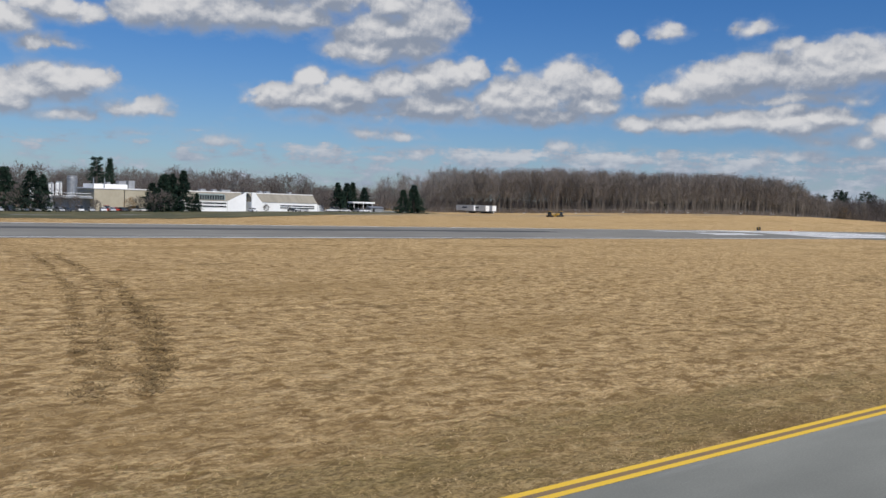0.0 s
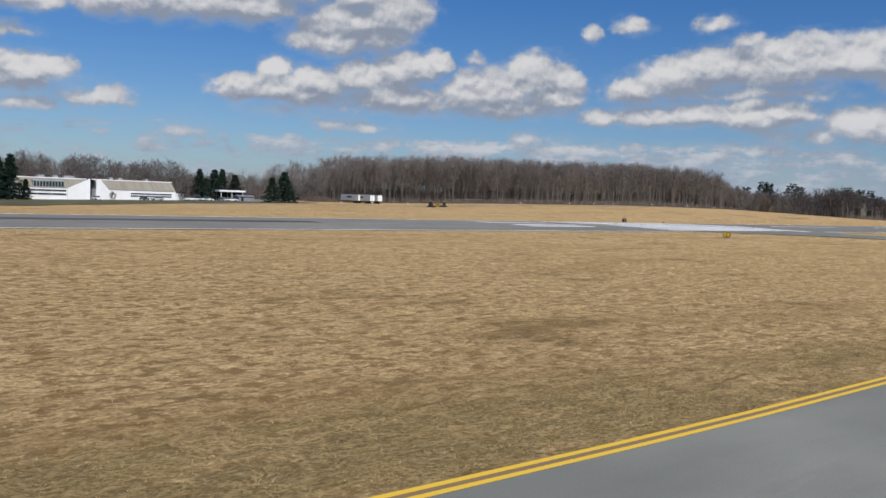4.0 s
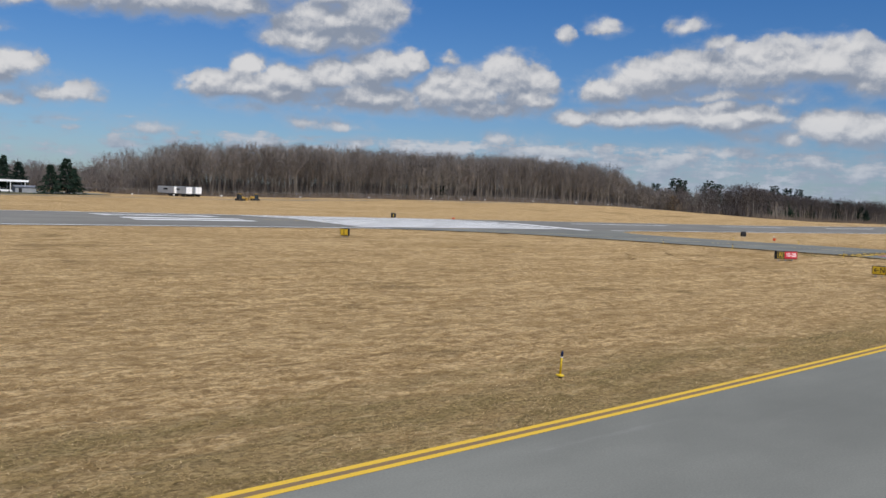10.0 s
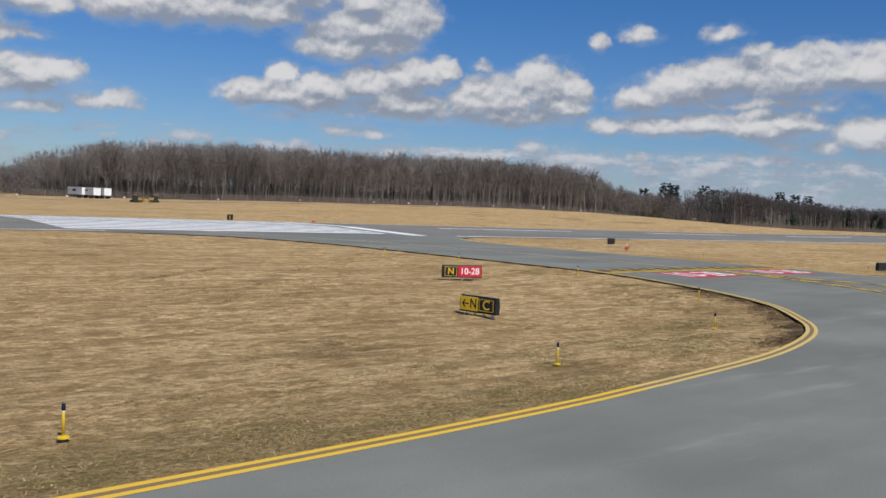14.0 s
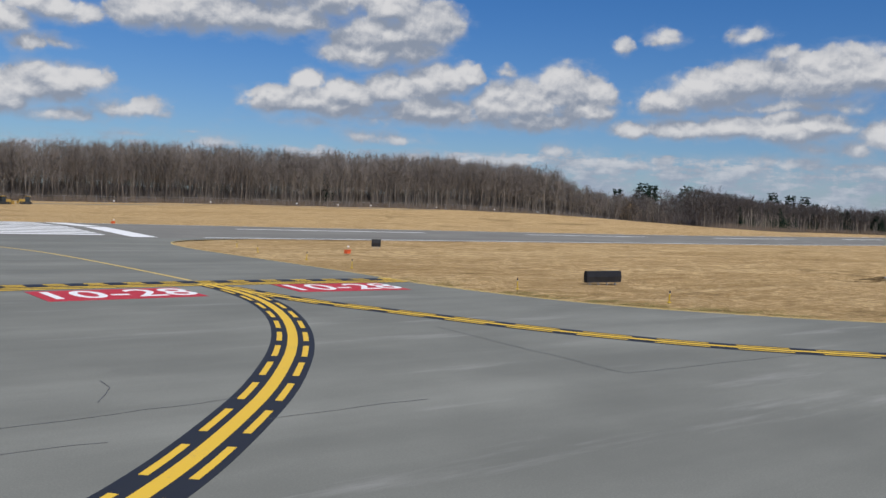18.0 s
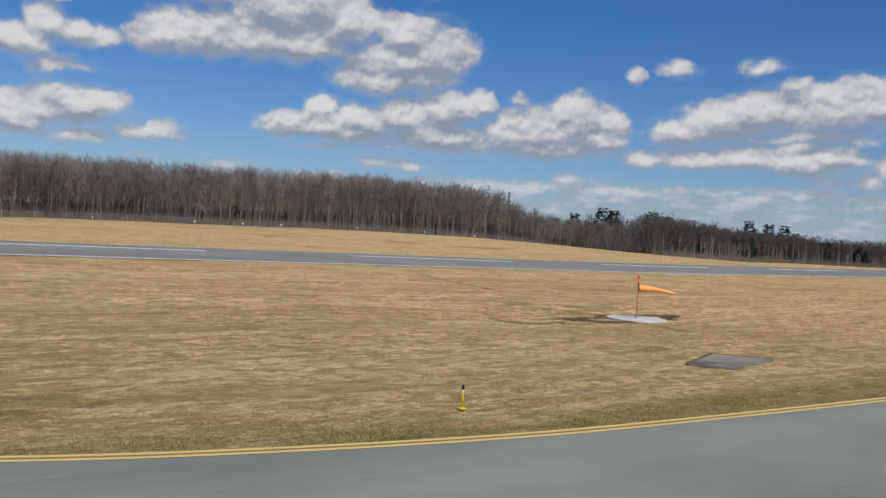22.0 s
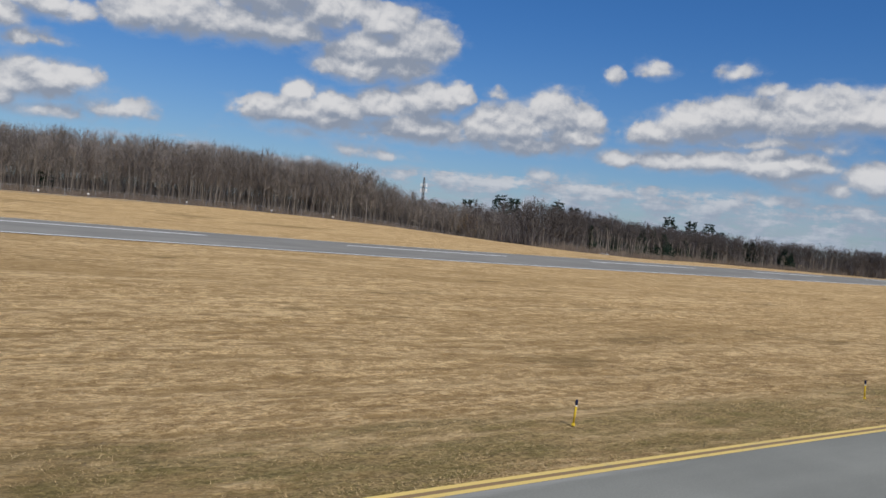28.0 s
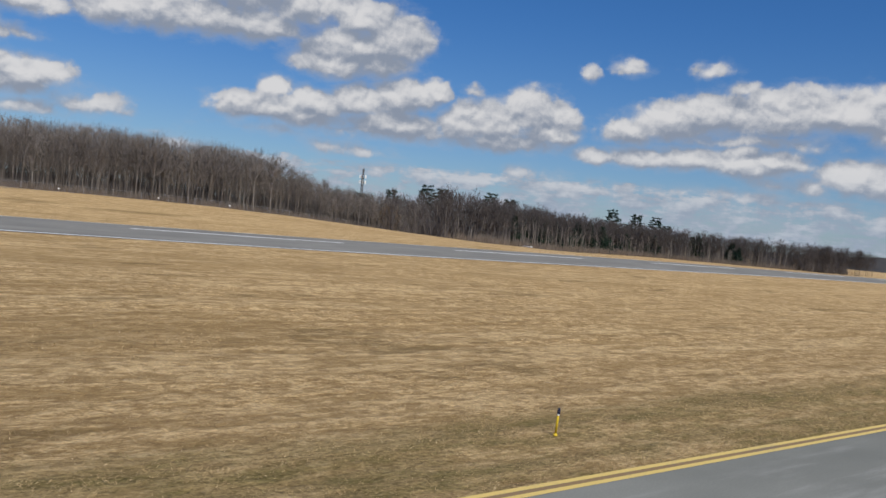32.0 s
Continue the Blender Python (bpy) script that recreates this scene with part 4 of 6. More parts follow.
for i in range(rings):
    f = i / (rings - 1)
    cx, cz = 0.06 + 2.45 * f, 2.05 - 0.06 * f - 0.42 * max(0, f - 0.45) ** 1.3
    r = 0.235 * (1 - 0.66 * f) * (1 + 0.05 * math.sin(9 * f))
    verts += [(cx, r * math.cos(2 * math.pi * k / sides), cz + r * math.sin(2 * math.pi * k / sides)) for k in range(sides)]
faces = [(i * sides + k, i * sides + (k + 1) % sides, (i + 1) * sides + (k + 1) % sides, (i + 1) * sides + k) for i in range(rings - 1) for k in range(sides)]
part("sock", mesh_of("sock", verts, faces, M_ORANGE, True), ws, "orange fabric sock", pose(0, 0, 0, 0, 0, -41))
part("hoop", Geo().lathe(((0.235, -0.01), (0.25, 0.0), (0.235, 0.01)), 20).mesh("hoop", M_STEEL), ws, "", pose(0.045, -0.04, 2.05, 0, 90, -41))

# pad of damp asphalt in the grass, sunk a little, with earth at its far edges
q = [(128.2, 19.85), (129.0, 18.2), (133.5, 19.4), (132.5, 21.8)]
g = Geo()
zz = [float(land(*p)) for p in q]
g.add([(x, y, z + 0.03) for (x, y), z in zip(q, zz)] + [(x, y, z - 0.12) for (x, y), z in zip(q, zz)], [(0, 1, 2, 3), (7, 6, 5, 4), (0, 4, 5, 1), (1, 5, 6, 2), (2, 6, 7, 3), (3, 7, 4, 0)])
slab = thing("ground_slab", "worn grey asphalt slab with a dark patch, flush in the grass", "slab")
part("slab", g.mesh("slab", M_WET), slab)
g = Geo()
for (x0, y0), (x1, y1), z0, z1 in zip(q[2:], (q[3], q[0]), zz[2:], (zz[3], zz[0])):
    g.add([(x0, y0 - 0.10, z0 + 0.034), (x1, y1 - 0.10, z1 + 0.034), (x1, y1 + 0.10, z1 + 0.05), (x0, y0 + 0.10, z0 + 0.05)], [(0, 1, 2, 3)])
part("earth_rim", g.mesh("earth_rim", M_EARTH), slab, "dark earth along the slab edge")
# a flat dark patch laid over the slab's left part
ring = [(129.05 + 0.62 * math.cos(a) * (1 + 0.1 * math.sin(3 * a)), 19.55 + 0.5 * math.sin(a)) for a in np.linspace(0, 2 * math.pi, 22)[:-1]]
part("puddle", mesh_of("puddle", [(x, y, float(np.mean(zz)) + 0.04) for x, y in ring], [tuple(range(21))], M_SEAL), slab, "flat dark patch on the slab")


# ---- small runway gear ----
def orange_box(x, y):
    t = thing("runway_light_box", "orange-red light box with a white knob beside the runway", "light box", stand(x, y, 20))
    part("box", Geo().box(-0.26, 0.26, -0.2, 0.2, 0.06, 0.42, 0.03).mesh("box", M_ORANGE_PAINT), t)
    part("hood", Geo().box(-0.28, 0.28, -0.26, -0.18, 0.36, 0.44, 0.01).mesh("hood", M_ORANGE_PAINT), t)
    for sx in (-0.2, 0.2):
        part("leg", Geo().tube((sx, 0, -0.05), (sx, 0, 0.08), 0.025).mesh("leg", M_STEEL), t)
    part("stem", Geo().tube((0.2, 0.1, 0.4), (0.2, 0.1, 0.62), 0.015).mesh("stem", M_STEEL), t)
    part("knob", Geo().lathe(((0.03, 0.6), (0.09, 0.64), (0.09, 0.72), (0.03, 0.77)), 12, (0.2, 0.1, 0)).mesh("knob", M_SIGN_WHITE, True), t, "white knob")


orange_box(100.4, 68.4)
orange_box(102.5, 147.5)


def approach_box(x, y):
    t = thing("approach_path_light", "long red light unit on thin legs in the grass", "light unit", stand(x, y, 8))
    part("housing", Geo().box(-1.1, 0.5, -0.25, 0.25, 0.85, 1.15, 0.04).mesh("housing", M_ORANGE_PAINT), t)
    part("shade", Geo().box(-1.12, 0.52, -0.34, -0.25, 1.05, 1.17, 0.01).mesh("shade", M_SIGN_RED), t)
    for sx in (-0.95, -0.3, 0.38):
        part("leg", Geo().tube((sx, 0, -0.05), (sx, 0, 0.87), 0.03).mesh("leg", M_STEEL), t)
    part("footing", Geo().box(-1.3, 0.7, -0.4, 0.4, -0.1, 0.03, 0.01).mesh("footing", M_CONCRETE), t)


approach_box(-132.5, 59.2)


# ---- trees ----
def strips(rng, n, base, way, length, width):
    """Thin three-cornered twigs: arrays of bases and ways to vertices and faces."""
    side = np.cross(way, rng.normal(size=(n, 3)))
    side /= np.linalg.norm(side, axis=1)[:, None] + 1e-9
    w = (width * 0.5)[:, None]
    v = np.stack([base - side * w, base + side * w, base + way * length[:, None]], 1).reshape(-1, 3)
    return v, np.arange(3 * n).reshape(-1, 3)


def branch_rods(rods, sides=3):
    """Tapered rods (a, b, r0, r1) as one set of vertices and faces."""
    V, F = [], []
    for a, b, r0, r1 in rods:
        z = (b - a) / (np.linalg.norm(b - a) + 1e-9)
        x = np.cross(z, (0.3, 0.7, 0.2))
        x /= np.linalg.norm(x)
        y = np.cross(z, x)
        n = len(V)
        for c, r in ((a, r0), (b, r1)):
            for k in range(sides):
                t = 2 * math.pi * k / sides
                V.append(c + (x * math.cos(t) + y * math.sin(t)) * r)
        F += [(n + k, n + (k + 1) % sides, n + sides + (k + 1) % sides, n + sides + k) for k in range(sides)]
    return V, F


def bare_tree_data(seed, h, spread, first, twigs, limbs=16, twig_w=0.05):
    """Trunk rods and twig strips of a leafless tree h metres tall."""
    rng = np.random.RandomState(seed)
    lean = rng.normal(0, 0.03, 2)
    axis = [np.array([lean[0] * z + 0.25 * math.sin(z * 0.3 + seed), lean[1] * z + 0.2 * math.cos(z * 0.27 + seed), z]) for z in np.linspace(-0.3, h * 0.92, 8)]
    r = np.linspace(0.0072 * h + 0.02, 0.03, 8)
    rods = [(axis[k], axis[k + 1], r[k], r[k + 1]) for k in range(7)]
    spurs = []
    for _ in range(limbs):
        f = rng.uniform(first, 0.9)
        z = f * h * 0.92
        root = np.array([np.interp(z, [p[2] for p in axis], [p[i] for p in axis]) for i in range(3)])
        a = rng.uniform(0, 2 * math.pi)
        rise = rng.uniform(0.7, 1.9)
        w = np.array([math.cos(a), math.sin(a), rise])
        w /= np.linalg.norm(w)
        reach = spread * (1.15 - 0.75 * f) * rng.uniform(0.7, 1.25) * 1.5
        mid = root + w * reach * 0.5
        w2 = w + np.array([0, 0, 0.35]) + rng.normal(0, 0.2, 3)
        tip = mid + w2 / np.linalg.norm(w2) * reach * 0.6
        r0 = 0.014 * h * (1.1 - f) * 0.34 + 0.014
        rods += [(root, mid, r0, r0 * 0.65), (mid, tip, r0 * 0.65, 0.015)]
        spurs += [(root, mid), (mid, tip), (mid, tip)]
        for _ in range(2):
            s = root + (tip - root) * rng.uniform(0.35, 0.85)
            w3 = w + rng.normal(0, 0.55, 3) + np.array([0, 0, 0.3])
            e = s + w3 / np.linalg.norm(w3) * reach * rng.uniform(0.3, 0.55)
            rods.append((s, e, r0 * 0.4, 0.012))
            spurs.append((s, e))
    spurs += [(axis[-3], axis[-2]), (axis[-2], axis[-1])] * 3
    pick = rng.randint(0, len(spurs), twigs)
    A, B = np.array([spurs[k][0] for k in pick]), np.array([spurs[k][1] for k in pick])
    base = A + (B - A) * rng.uniform(0.15, 1.0, (twigs, 1))
    way = (B - A) / (np.linalg.norm(B - A, axis=1)[:, None] + 1e-9) * 0.8 + rng.normal(0, 0.55, (twigs, 3)) + np.array([0, 0, 0.45])
    way /= np.linalg.norm(way, axis=1)[:, None]
    # the outer crown: fine twigs fill a rounded dome
    m = twigs * 55 // 100
    u = rng.normal(size=(m, 3))
    u /= np.linalg.norm(u, axis=1)[:, None]
    u *= rng.uniform(0.35, 1.0, (m, 1)) ** 0.5
    low = 0.92 * h * first
    mid, half = (low + h) / 2, (h - low) / 2
    base[:m] = np.array([lean[0] * mid, lean[1] * mid, mid]) + u * np.array([spread * 1.15, spread * 1.15, half * 0.95])
    way[:m] = u * np.array([1.0, 1.0, 0.6]) + np.array([0, 0, 0.75]) + rng.normal(0, 0.35, (m, 3))
    way /= np.linalg.norm(way, axis=1)[:, None]
    tv, tf = strips(rng, twigs, base, way, rng.uniform(0.7, 2.2, twigs) * h / 20, rng.uniform(0.6, 1.4, twigs) * twig_w)
    return rods, tv, tf


def bare_tree(name, label, seed, h, spread, first, twigs, bark, twig, group, **kw):
    rods, tv, tf = bare_tree_data(seed, h, spread, first, twigs, **kw)
    t = thing(name, label, "tree", group=group)
    v, f = branch_rods(rods, 4)
    part("trunk", mesh_of("trunk", v, f, bark), t)
    part("crown", mesh_of("crown", tv.tolist(), tf.tolist(), twig), t)
    return t


def conifer(name, label, seed, h, radius, shape, group, clumps=900):
    """shape "cone": a spruce to the ground; "pine": bare trunk, flat ragged tiers."""
    rng = np.random.RandomState(seed)
    t = thing(name, label, "tree", group=group)
    stem = [(np.array([0, 0, -0.3]), np.array([0.1, 0, h * 0.5]), 0.014 * h + 0.05, 0.009 * h), (np.array([0.1, 0, h * 0.5]), np.array([0, 0.1, h * 0.97]), 0.009 * h, 0.03)]
    V, F, n = [], [], 0
    rods = []
    tiers = int(h * (1.6 if shape == "cone" else 1.1))
    low = 0.05 if shape == "cone" else 0.34
    for k in range(tiers):
        f0 = low + (1 - low) * (k + rng.uniform(0, 0.8)) / tiers
        reach = radius * ((1.02 - f0) ** 0.95 * rng.uniform(0.75, 1.25) * 1.15 if shape == "cone" else (1.06 - f0) ** 0.5 * rng.uniform(0.3, 1.25)) + 0.25
        for a in rng.uniform(0, 2 * math.pi) + np.arange(6 if shape == "cone" else 4) * (2 * math.pi / (6 if shape == "cone" else 4)) + rng.normal(0, 0.3, 6 if shape == "cone" else 4):
            rr = reach * rng.uniform(0.6, 1.2)
            root = np.array([0, 0, f0 * h])
            tip = root + np.array([math.cos(a) * rr, math.sin(a) * rr, rr * (rng.uniform(-0.35, 0.05) if shape == "cone" else rng.uniform(0.0, 0.4))])
            rods.append((root, tip, 0.035, 0.012))
            m = max(6, int(clumps / tiers / 5))
            s = rng.uniform(0.15 if shape == "cone" else 0.35, 1.05, (m, 1)) ** 0.7
            base = root + (tip - root) * s + rng.normal(0, 0.16 * (1 + rr * 0.08), (m, 3)) * np.array([1, 1, 0.6])
            way = (tip - root) / np.linalg.norm(tip - root) * 0.7 + rng.normal(0, 0.6, (m, 3)) + np.array([0, 0, 0.25])
            way /= np.linalg.norm(way, axis=1)[:, None]
            tv, tf = strips(rng, m, base, way, rng.uniform(0.35, 0.95, m) * (0.6 + 0.03 * h), rng.uniform(0.18, 0.42, m))
            V.append(tv)
            F.append(tf + n)
            n += len(tv)
    part("crown", mesh_of("crown", np.concatenate(V).tolist(), np.concatenate(F).tolist(), M_NEEDLE), t)
    v, f = branch_rods(stem + rods, 5)
    part("trunk", mesh_of("trunk", v, f, M_BARK), t, "trunk with its boughs")
    return t


def scatter(kinds, places):
    """Stands the first tree of each kind and copies of it at (x, y, kind, scale)."""
    used = set()
    for k, (x, y, kind, s) in enumerate(places):
        m = pose(x, y, float(land(x, y)) - 0.1, 0, 0, (k * 77) % 360) @ Matrix.Scale(s, 4)
        if kind in used:
            c = copy_thing(kinds[kind], m)
            c.scale = (s, s, s)
        else:
            used.add(kind)
            kinds[kind].matrix_basis = m


FRONT = "leafless trees along the wood's edge"
brown = [bare_tree("bare_tree", "tall leafless grey-brown tree at the wood's edge", 10 + k, 20.5, 3.3, 0.30, 1700, M_BARK, M_TWIG, FRONT) for k in range(6)]
pale = [bare_tree("bare_tree", "leafless tree with pale grey trunk at the wood's edge", 30 + k, 17.0, 2.9, 0.28, 1300, M_PALE_BARK, M_PALE_TWIG, FRONT) for k in range(4)]
lone = [bare_tree("bare_tree", "broad leafless tree standing before the wood", 50, 20.0, 5.5, 0.22, 1100, M_PALE_BARK, M_PALE_TWIG, FRONT, limbs=26)]
rng = np.random.RandomState(3)
front_line = ((92, 326), (118, 316), (140, 304), (175, 296), (240, 292), (300, 289), (345, 287), (372, 290), (400, 292), (440, 290))


def wood_edge(x):
    return np.interp(x, [p[0] for p in front_line], [p[1] for p in front_line])


places = []
for row, (gap, back) in enumerate(((3.2, 0), (3.4, 4.5), (3.9, 9.5))):
    x = 100.0 + row
    while x < 436:
        drop = 1.0 - 0.30 * float(ease((x - 338) / 40)) - 0.34 * float(ease((128 - x) / 34))
        pale_here = row == 0 and 178 < x and rng.rand() < (0.45 if 205 < x < 345 else 0.2)
        s = rng.uniform(0.84, 1.10) * drop * (1.0 + 0.08 * float(ease((x - 200) / 100)))
        places.append((x + rng.normal(0, 0.8), wood_edge(x) + back + rng.normal(0, 1.2), 6 + rng.randint(4) if pale_here else rng.randint(6), s))
        x += gap * rng.uniform(0.7, 1.35)
scatter(brown + pale + lone, places + [(117.6, 318, 10, 1.0)])


def wood(name, label, seed, places, heights, material, twigs, w):
    """Many far trees as one mass."""
    rng = np.random.RandomState(seed)
    base = [bare_tree_data(seed + k, 20.0, 4.2, 0.30, twigs, limbs=10, twig_w=w) for k in range(4)]
    base = [(np.array(branch_rods(r, 3)[0]), np.array(branch_rods(r, 3)[1]), tv, tf) for r, tv, tf in base]
    V, F, n = [], [], 0
    for (x, y), h in zip(places, heights):
        rv, rf, tv, tf = base[rng.randint(4)]
        a, s = rng.uniform(0, 6.28), h / 20.0
        R = np.array([[math.cos(a), math.sin(a), 0], [-math.sin(a), math.cos(a), 0], [0, 0, 1]]) * s
        off = np.array([x, y, float(land(x, y)) - 0.2])
        V += [rv @ R + off, tv @ R + off]
        F += [(rf + n).tolist(), (tf + n + len(rv)).tolist()]
        n += len(rv) + len(tv)
    me = mesh_of(name, np.concatenate(V).tolist(), [q for f in F for q in f], material)
    tagged(part(name, me), label, "woods", kind="stuff")


pts = [(x, wood_edge(x) + 10 + rng.uniform(0, 1) ** 1.6 * 60) for x in rng.uniform(96, 440, 900)]
hts = [rng.uniform(17.5, 23.5) * (1 - 0.32 * float(ease((x - 338) / 40)) - 0.36 * float(ease((128 - x) / 34))) * (1.0 + 0.06 * float(ease((x - 200) / 100))) for x, _ in pts]
wood("leafless_wood", "dense grey-brown leafless wood on a low rise", 101, pts, hts, M_TWIG, 460, 0.085)

# the lower wood beyond the rise, far down the runway
pts = [(x, 262 + 0.06 * (x - 400) + 30 * math.sin(x * 0.013) + rng.exponential(16)) for x in rng.uniform(384, 800, 760)]
hts = [rng.uniform(15, 19.5) for _ in pts]
wood("far_wood", "dark leafless wood beyond the runway's end", 140, pts, hts, M_FAR_TWIG, 330, 0.13)
# woods behind the buildings
pts = [(x, 350 + rng.uniform(0, 1) ** 1.5 * 80) for x in rng.uniform(-190, 118, 760)]
hts = [rng.uniform(14.0, 18.5) * (0.82 + 0.18 * math.sin(x * 0.11) ** 2) * (1 - 0.30 * float(ease((x - 30) / 40))) for x, _ in pts]
wood("wood_behind_buildings", "leafless grey wood behind the low buildings", 180, pts, hts, M_FAR_TWIG, 420, 0.12)


def brush(name, label, seed, places, height, material, per=34, w=0.06):
    rng = np.random.RandomState(seed)
    V, F, n = [], [], 0
    for x, y in places:
        h = height * rng.uniform(0.5, 1.3)
        base = np.stack([x + rng.normal(0, 0.7, per), y + rng.normal(0, 0.5, per), np.full(per, float(land(x, y)) - 0.05) + rng.uniform(0, h * 0.35, per)], 1)
        way = rng.normal(0, 0.35, (per, 3)) + np.array([0, 0, 1.0])
        way /= np.linalg.norm(way, axis=1)[:, None]
        v, f = strips(rng, per, base, way, rng.uniform(0.4, 1.0, per) * h, rng.uniform(0.6, 1.6, per) * w)
        V.append(v)
        F.append(f + n)
        n += len(v)
    tagged(part(name, mesh_of(name, np.concatenate(V).tolist(), np.concatenate(F).tolist(), material)), label, "brush", kind="stuff")


brush("saplings", "thin leafless saplings through the wood's edge", 17, [(x, wood_edge(x) + rng.uniform(1, 26)) for x in rng.uniform(94, 436, 2600)], 8.5, M_TWIG, 30, 0.085)
brush("saplings", "thin leafless saplings through the far wood", 18, [(x, 264 + 0.06 * (x - 400) + 30 * math.sin(x * 0.013) + rng.exponential(10)) for x in rng.uniform(384, 780, 1300)], 9.0, M_FAR_TWIG, 24, 0.14)
brush("saplings", "thin leafless saplings behind the low buildings", 19, [(x, 346 + rng.exponential(12)) for x in rng.uniform(-190, 112, 1000)], 9.0, M_FAR_TWIG, 24, 0.14)
brush("undergrowth", "low brown brush under the wood's edge", 7, [(x, wood_edge(x) + rng.normal(1, 2.2)) for x in rng.uniform(92, 436, 1700)], 2.6, M_BRUSH)
brush("undergrowth", "low brown brush under the far wood", 8, [(x, 258 + 0.06 * (x - 400) + 30 * math.sin(x * 0.013) + rng.normal(0, 3)) for x in rng.uniform(384, 720, 900)], 3.2, M_BRUSH, 26, 0.10)


def slim_trunks(name, label, seed, places, heights, material):
    """Slender trunks, each with a few steep limbs, as one mass."""
    rng = np.random.RandomState(seed)
    rods = []
    for (x, y), h in zip(places, heights):
        lean = rng.normal(0, 0.05, 2)
        a = np.array([x, y, float(land(x, y)) - 0.2])
        b = a + np.array([lean[0] * h * 0.55, lean[1] * h * 0.55, h * 0.55])
        c = b + np.array([(lean[0] + rng.normal(0, 0.05)) * h * 0.45, lean[1] * h * 0.45, h * 0.45])
        r = rng.uniform(0.06, 0.13)
        rods += [(a, b, r, r * 0.75), (b, c, r * 0.75, 0.02)]
        for _ in range(5):
            f = rng.uniform(0.35, 1.0)
            s = b + (c - b) * (f - 0.3)
            w = rng.uniform(0, 2 * math.pi)
            rods.append((s, s + np.array([math.cos(w), math.sin(w), 2.2]) * h * rng.uniform(0.04, 0.09), r * 0.35, 0.012))
    v, f = branch_rods(rods, 3)
    tagged(part(name, mesh_of(name, v, f, material)), label, "trees", kind="stuff")


px_ = np.concatenate([rng.uniform(100, 436, 520), rng.uniform(195, 350, 420)])
slim_trunks("slim_trunks", "slender pale grey-brown trunks along the wood's edge", 23, [(x, wood_edge(x) - 1 + rng.uniform(0, 1) ** 1.5 * 16) for x in px_], rng.uniform(8, 16, len(px_)), M_POLE)
px_ = rng.uniform(384, 720, 300)
slim_trunks("slim_trunks", "slender pale trunks along the far wood", 24, [(x, 259 + 0.06 * (x - 400) + 30 * math.sin(x * 0.013) + rng.exponential(8)) for x in px_], rng.uniform(7, 13, len(px_)), M_POLE)

# conifers
spruce = [conifer("spruce", "dark green spruce beside the parking lot", 61, 13.5, 3.8, "cone", "dark conifers", 4200), conifer("spruce", "broad dark green spruce beside the parking lot", 62, 12.0, 4.9, "cone", "dark conifers", 4200)]
pine = [conifer("pine", "tall ragged dark green pine above the wood", 71, 19.0, 5.8, "pine", "tall pines", 3200), conifer("pine", "tall flat-topped dark green pine above the wood", 72, 18.0, 6.2, "pine", "tall pines", 3200)]
scatter(spruce, [(-40.5, 303, 1, 0.85), (-35.3, 305, 1, 1.12), (-37, 302, 1, 1.06), (-33, 304, 0, 1.0), (-30.2, 301, 0, 1.08), (-26, 299, 0, 0.5), (35.5, 306, 0, 0.88), (39.5, 310, 1, 0.72), (47.0, 318, 1, 1.0), (51.5, 321, 0, 0.92), (55.5, 318, 1, 0.86), (58.0, 292, 1, 0.80), (62.6, 291, 1, 0.98), (66, 294, 1, 0.72), (-80, 300, 1, 1.1), (-86, 310, 1, 1.2), (-93, 305, 0, 1.15), (-74, 312, 0, 0.9), (228, 296, 0, 0.9)] + [(x, 262 + 0.06 * (x - 400) + 30 * math.sin(x * 0.013) + rng.uniform(0, 9), rng.randint(2), rng.uniform(0.75, 1.25)) for x in np.concatenate([rng.uniform(430, 560, 20), rng.uniform(560, 720, 14)])])
scatter([conifer("pine", "tall narrow dark green pine behind the low buildings", 75, 19.0, 3.7, "cone", "tall pines", 3000), conifer("pine", "tall ragged dark green pine behind the low buildings", 76, 19.0, 4.4, "pine", "tall pines", 3000)], [(-50.2, 336, 1, 1.02), (-44.8, 338, 0, 1.0)])
scatter(pine, [(421, 315, 1, 1.06), (441.2, 315, 0, 1.22), (453.3, 318, 1, 1.28), (457, 321, 0, 1.05), (484.7, 318, 0, 1.26), (502.8, 322, 1, 1.26), (596.6, 330, 0, 1.31), (624.6, 334, 1, 1.36), (647.7, 336, 0, 1.27), (652, 330, 1, 1.1), (398, 306, 1, 0.85)])
willow = bare_tree("willow", "rounded leafless tree with ochre twigs before the wood", 91, 11.0, 5.0, 0.12, 1300, M_BARK, M_WILLOW, "", limbs=26)
willow.matrix_basis = stand(402, 290, 20)

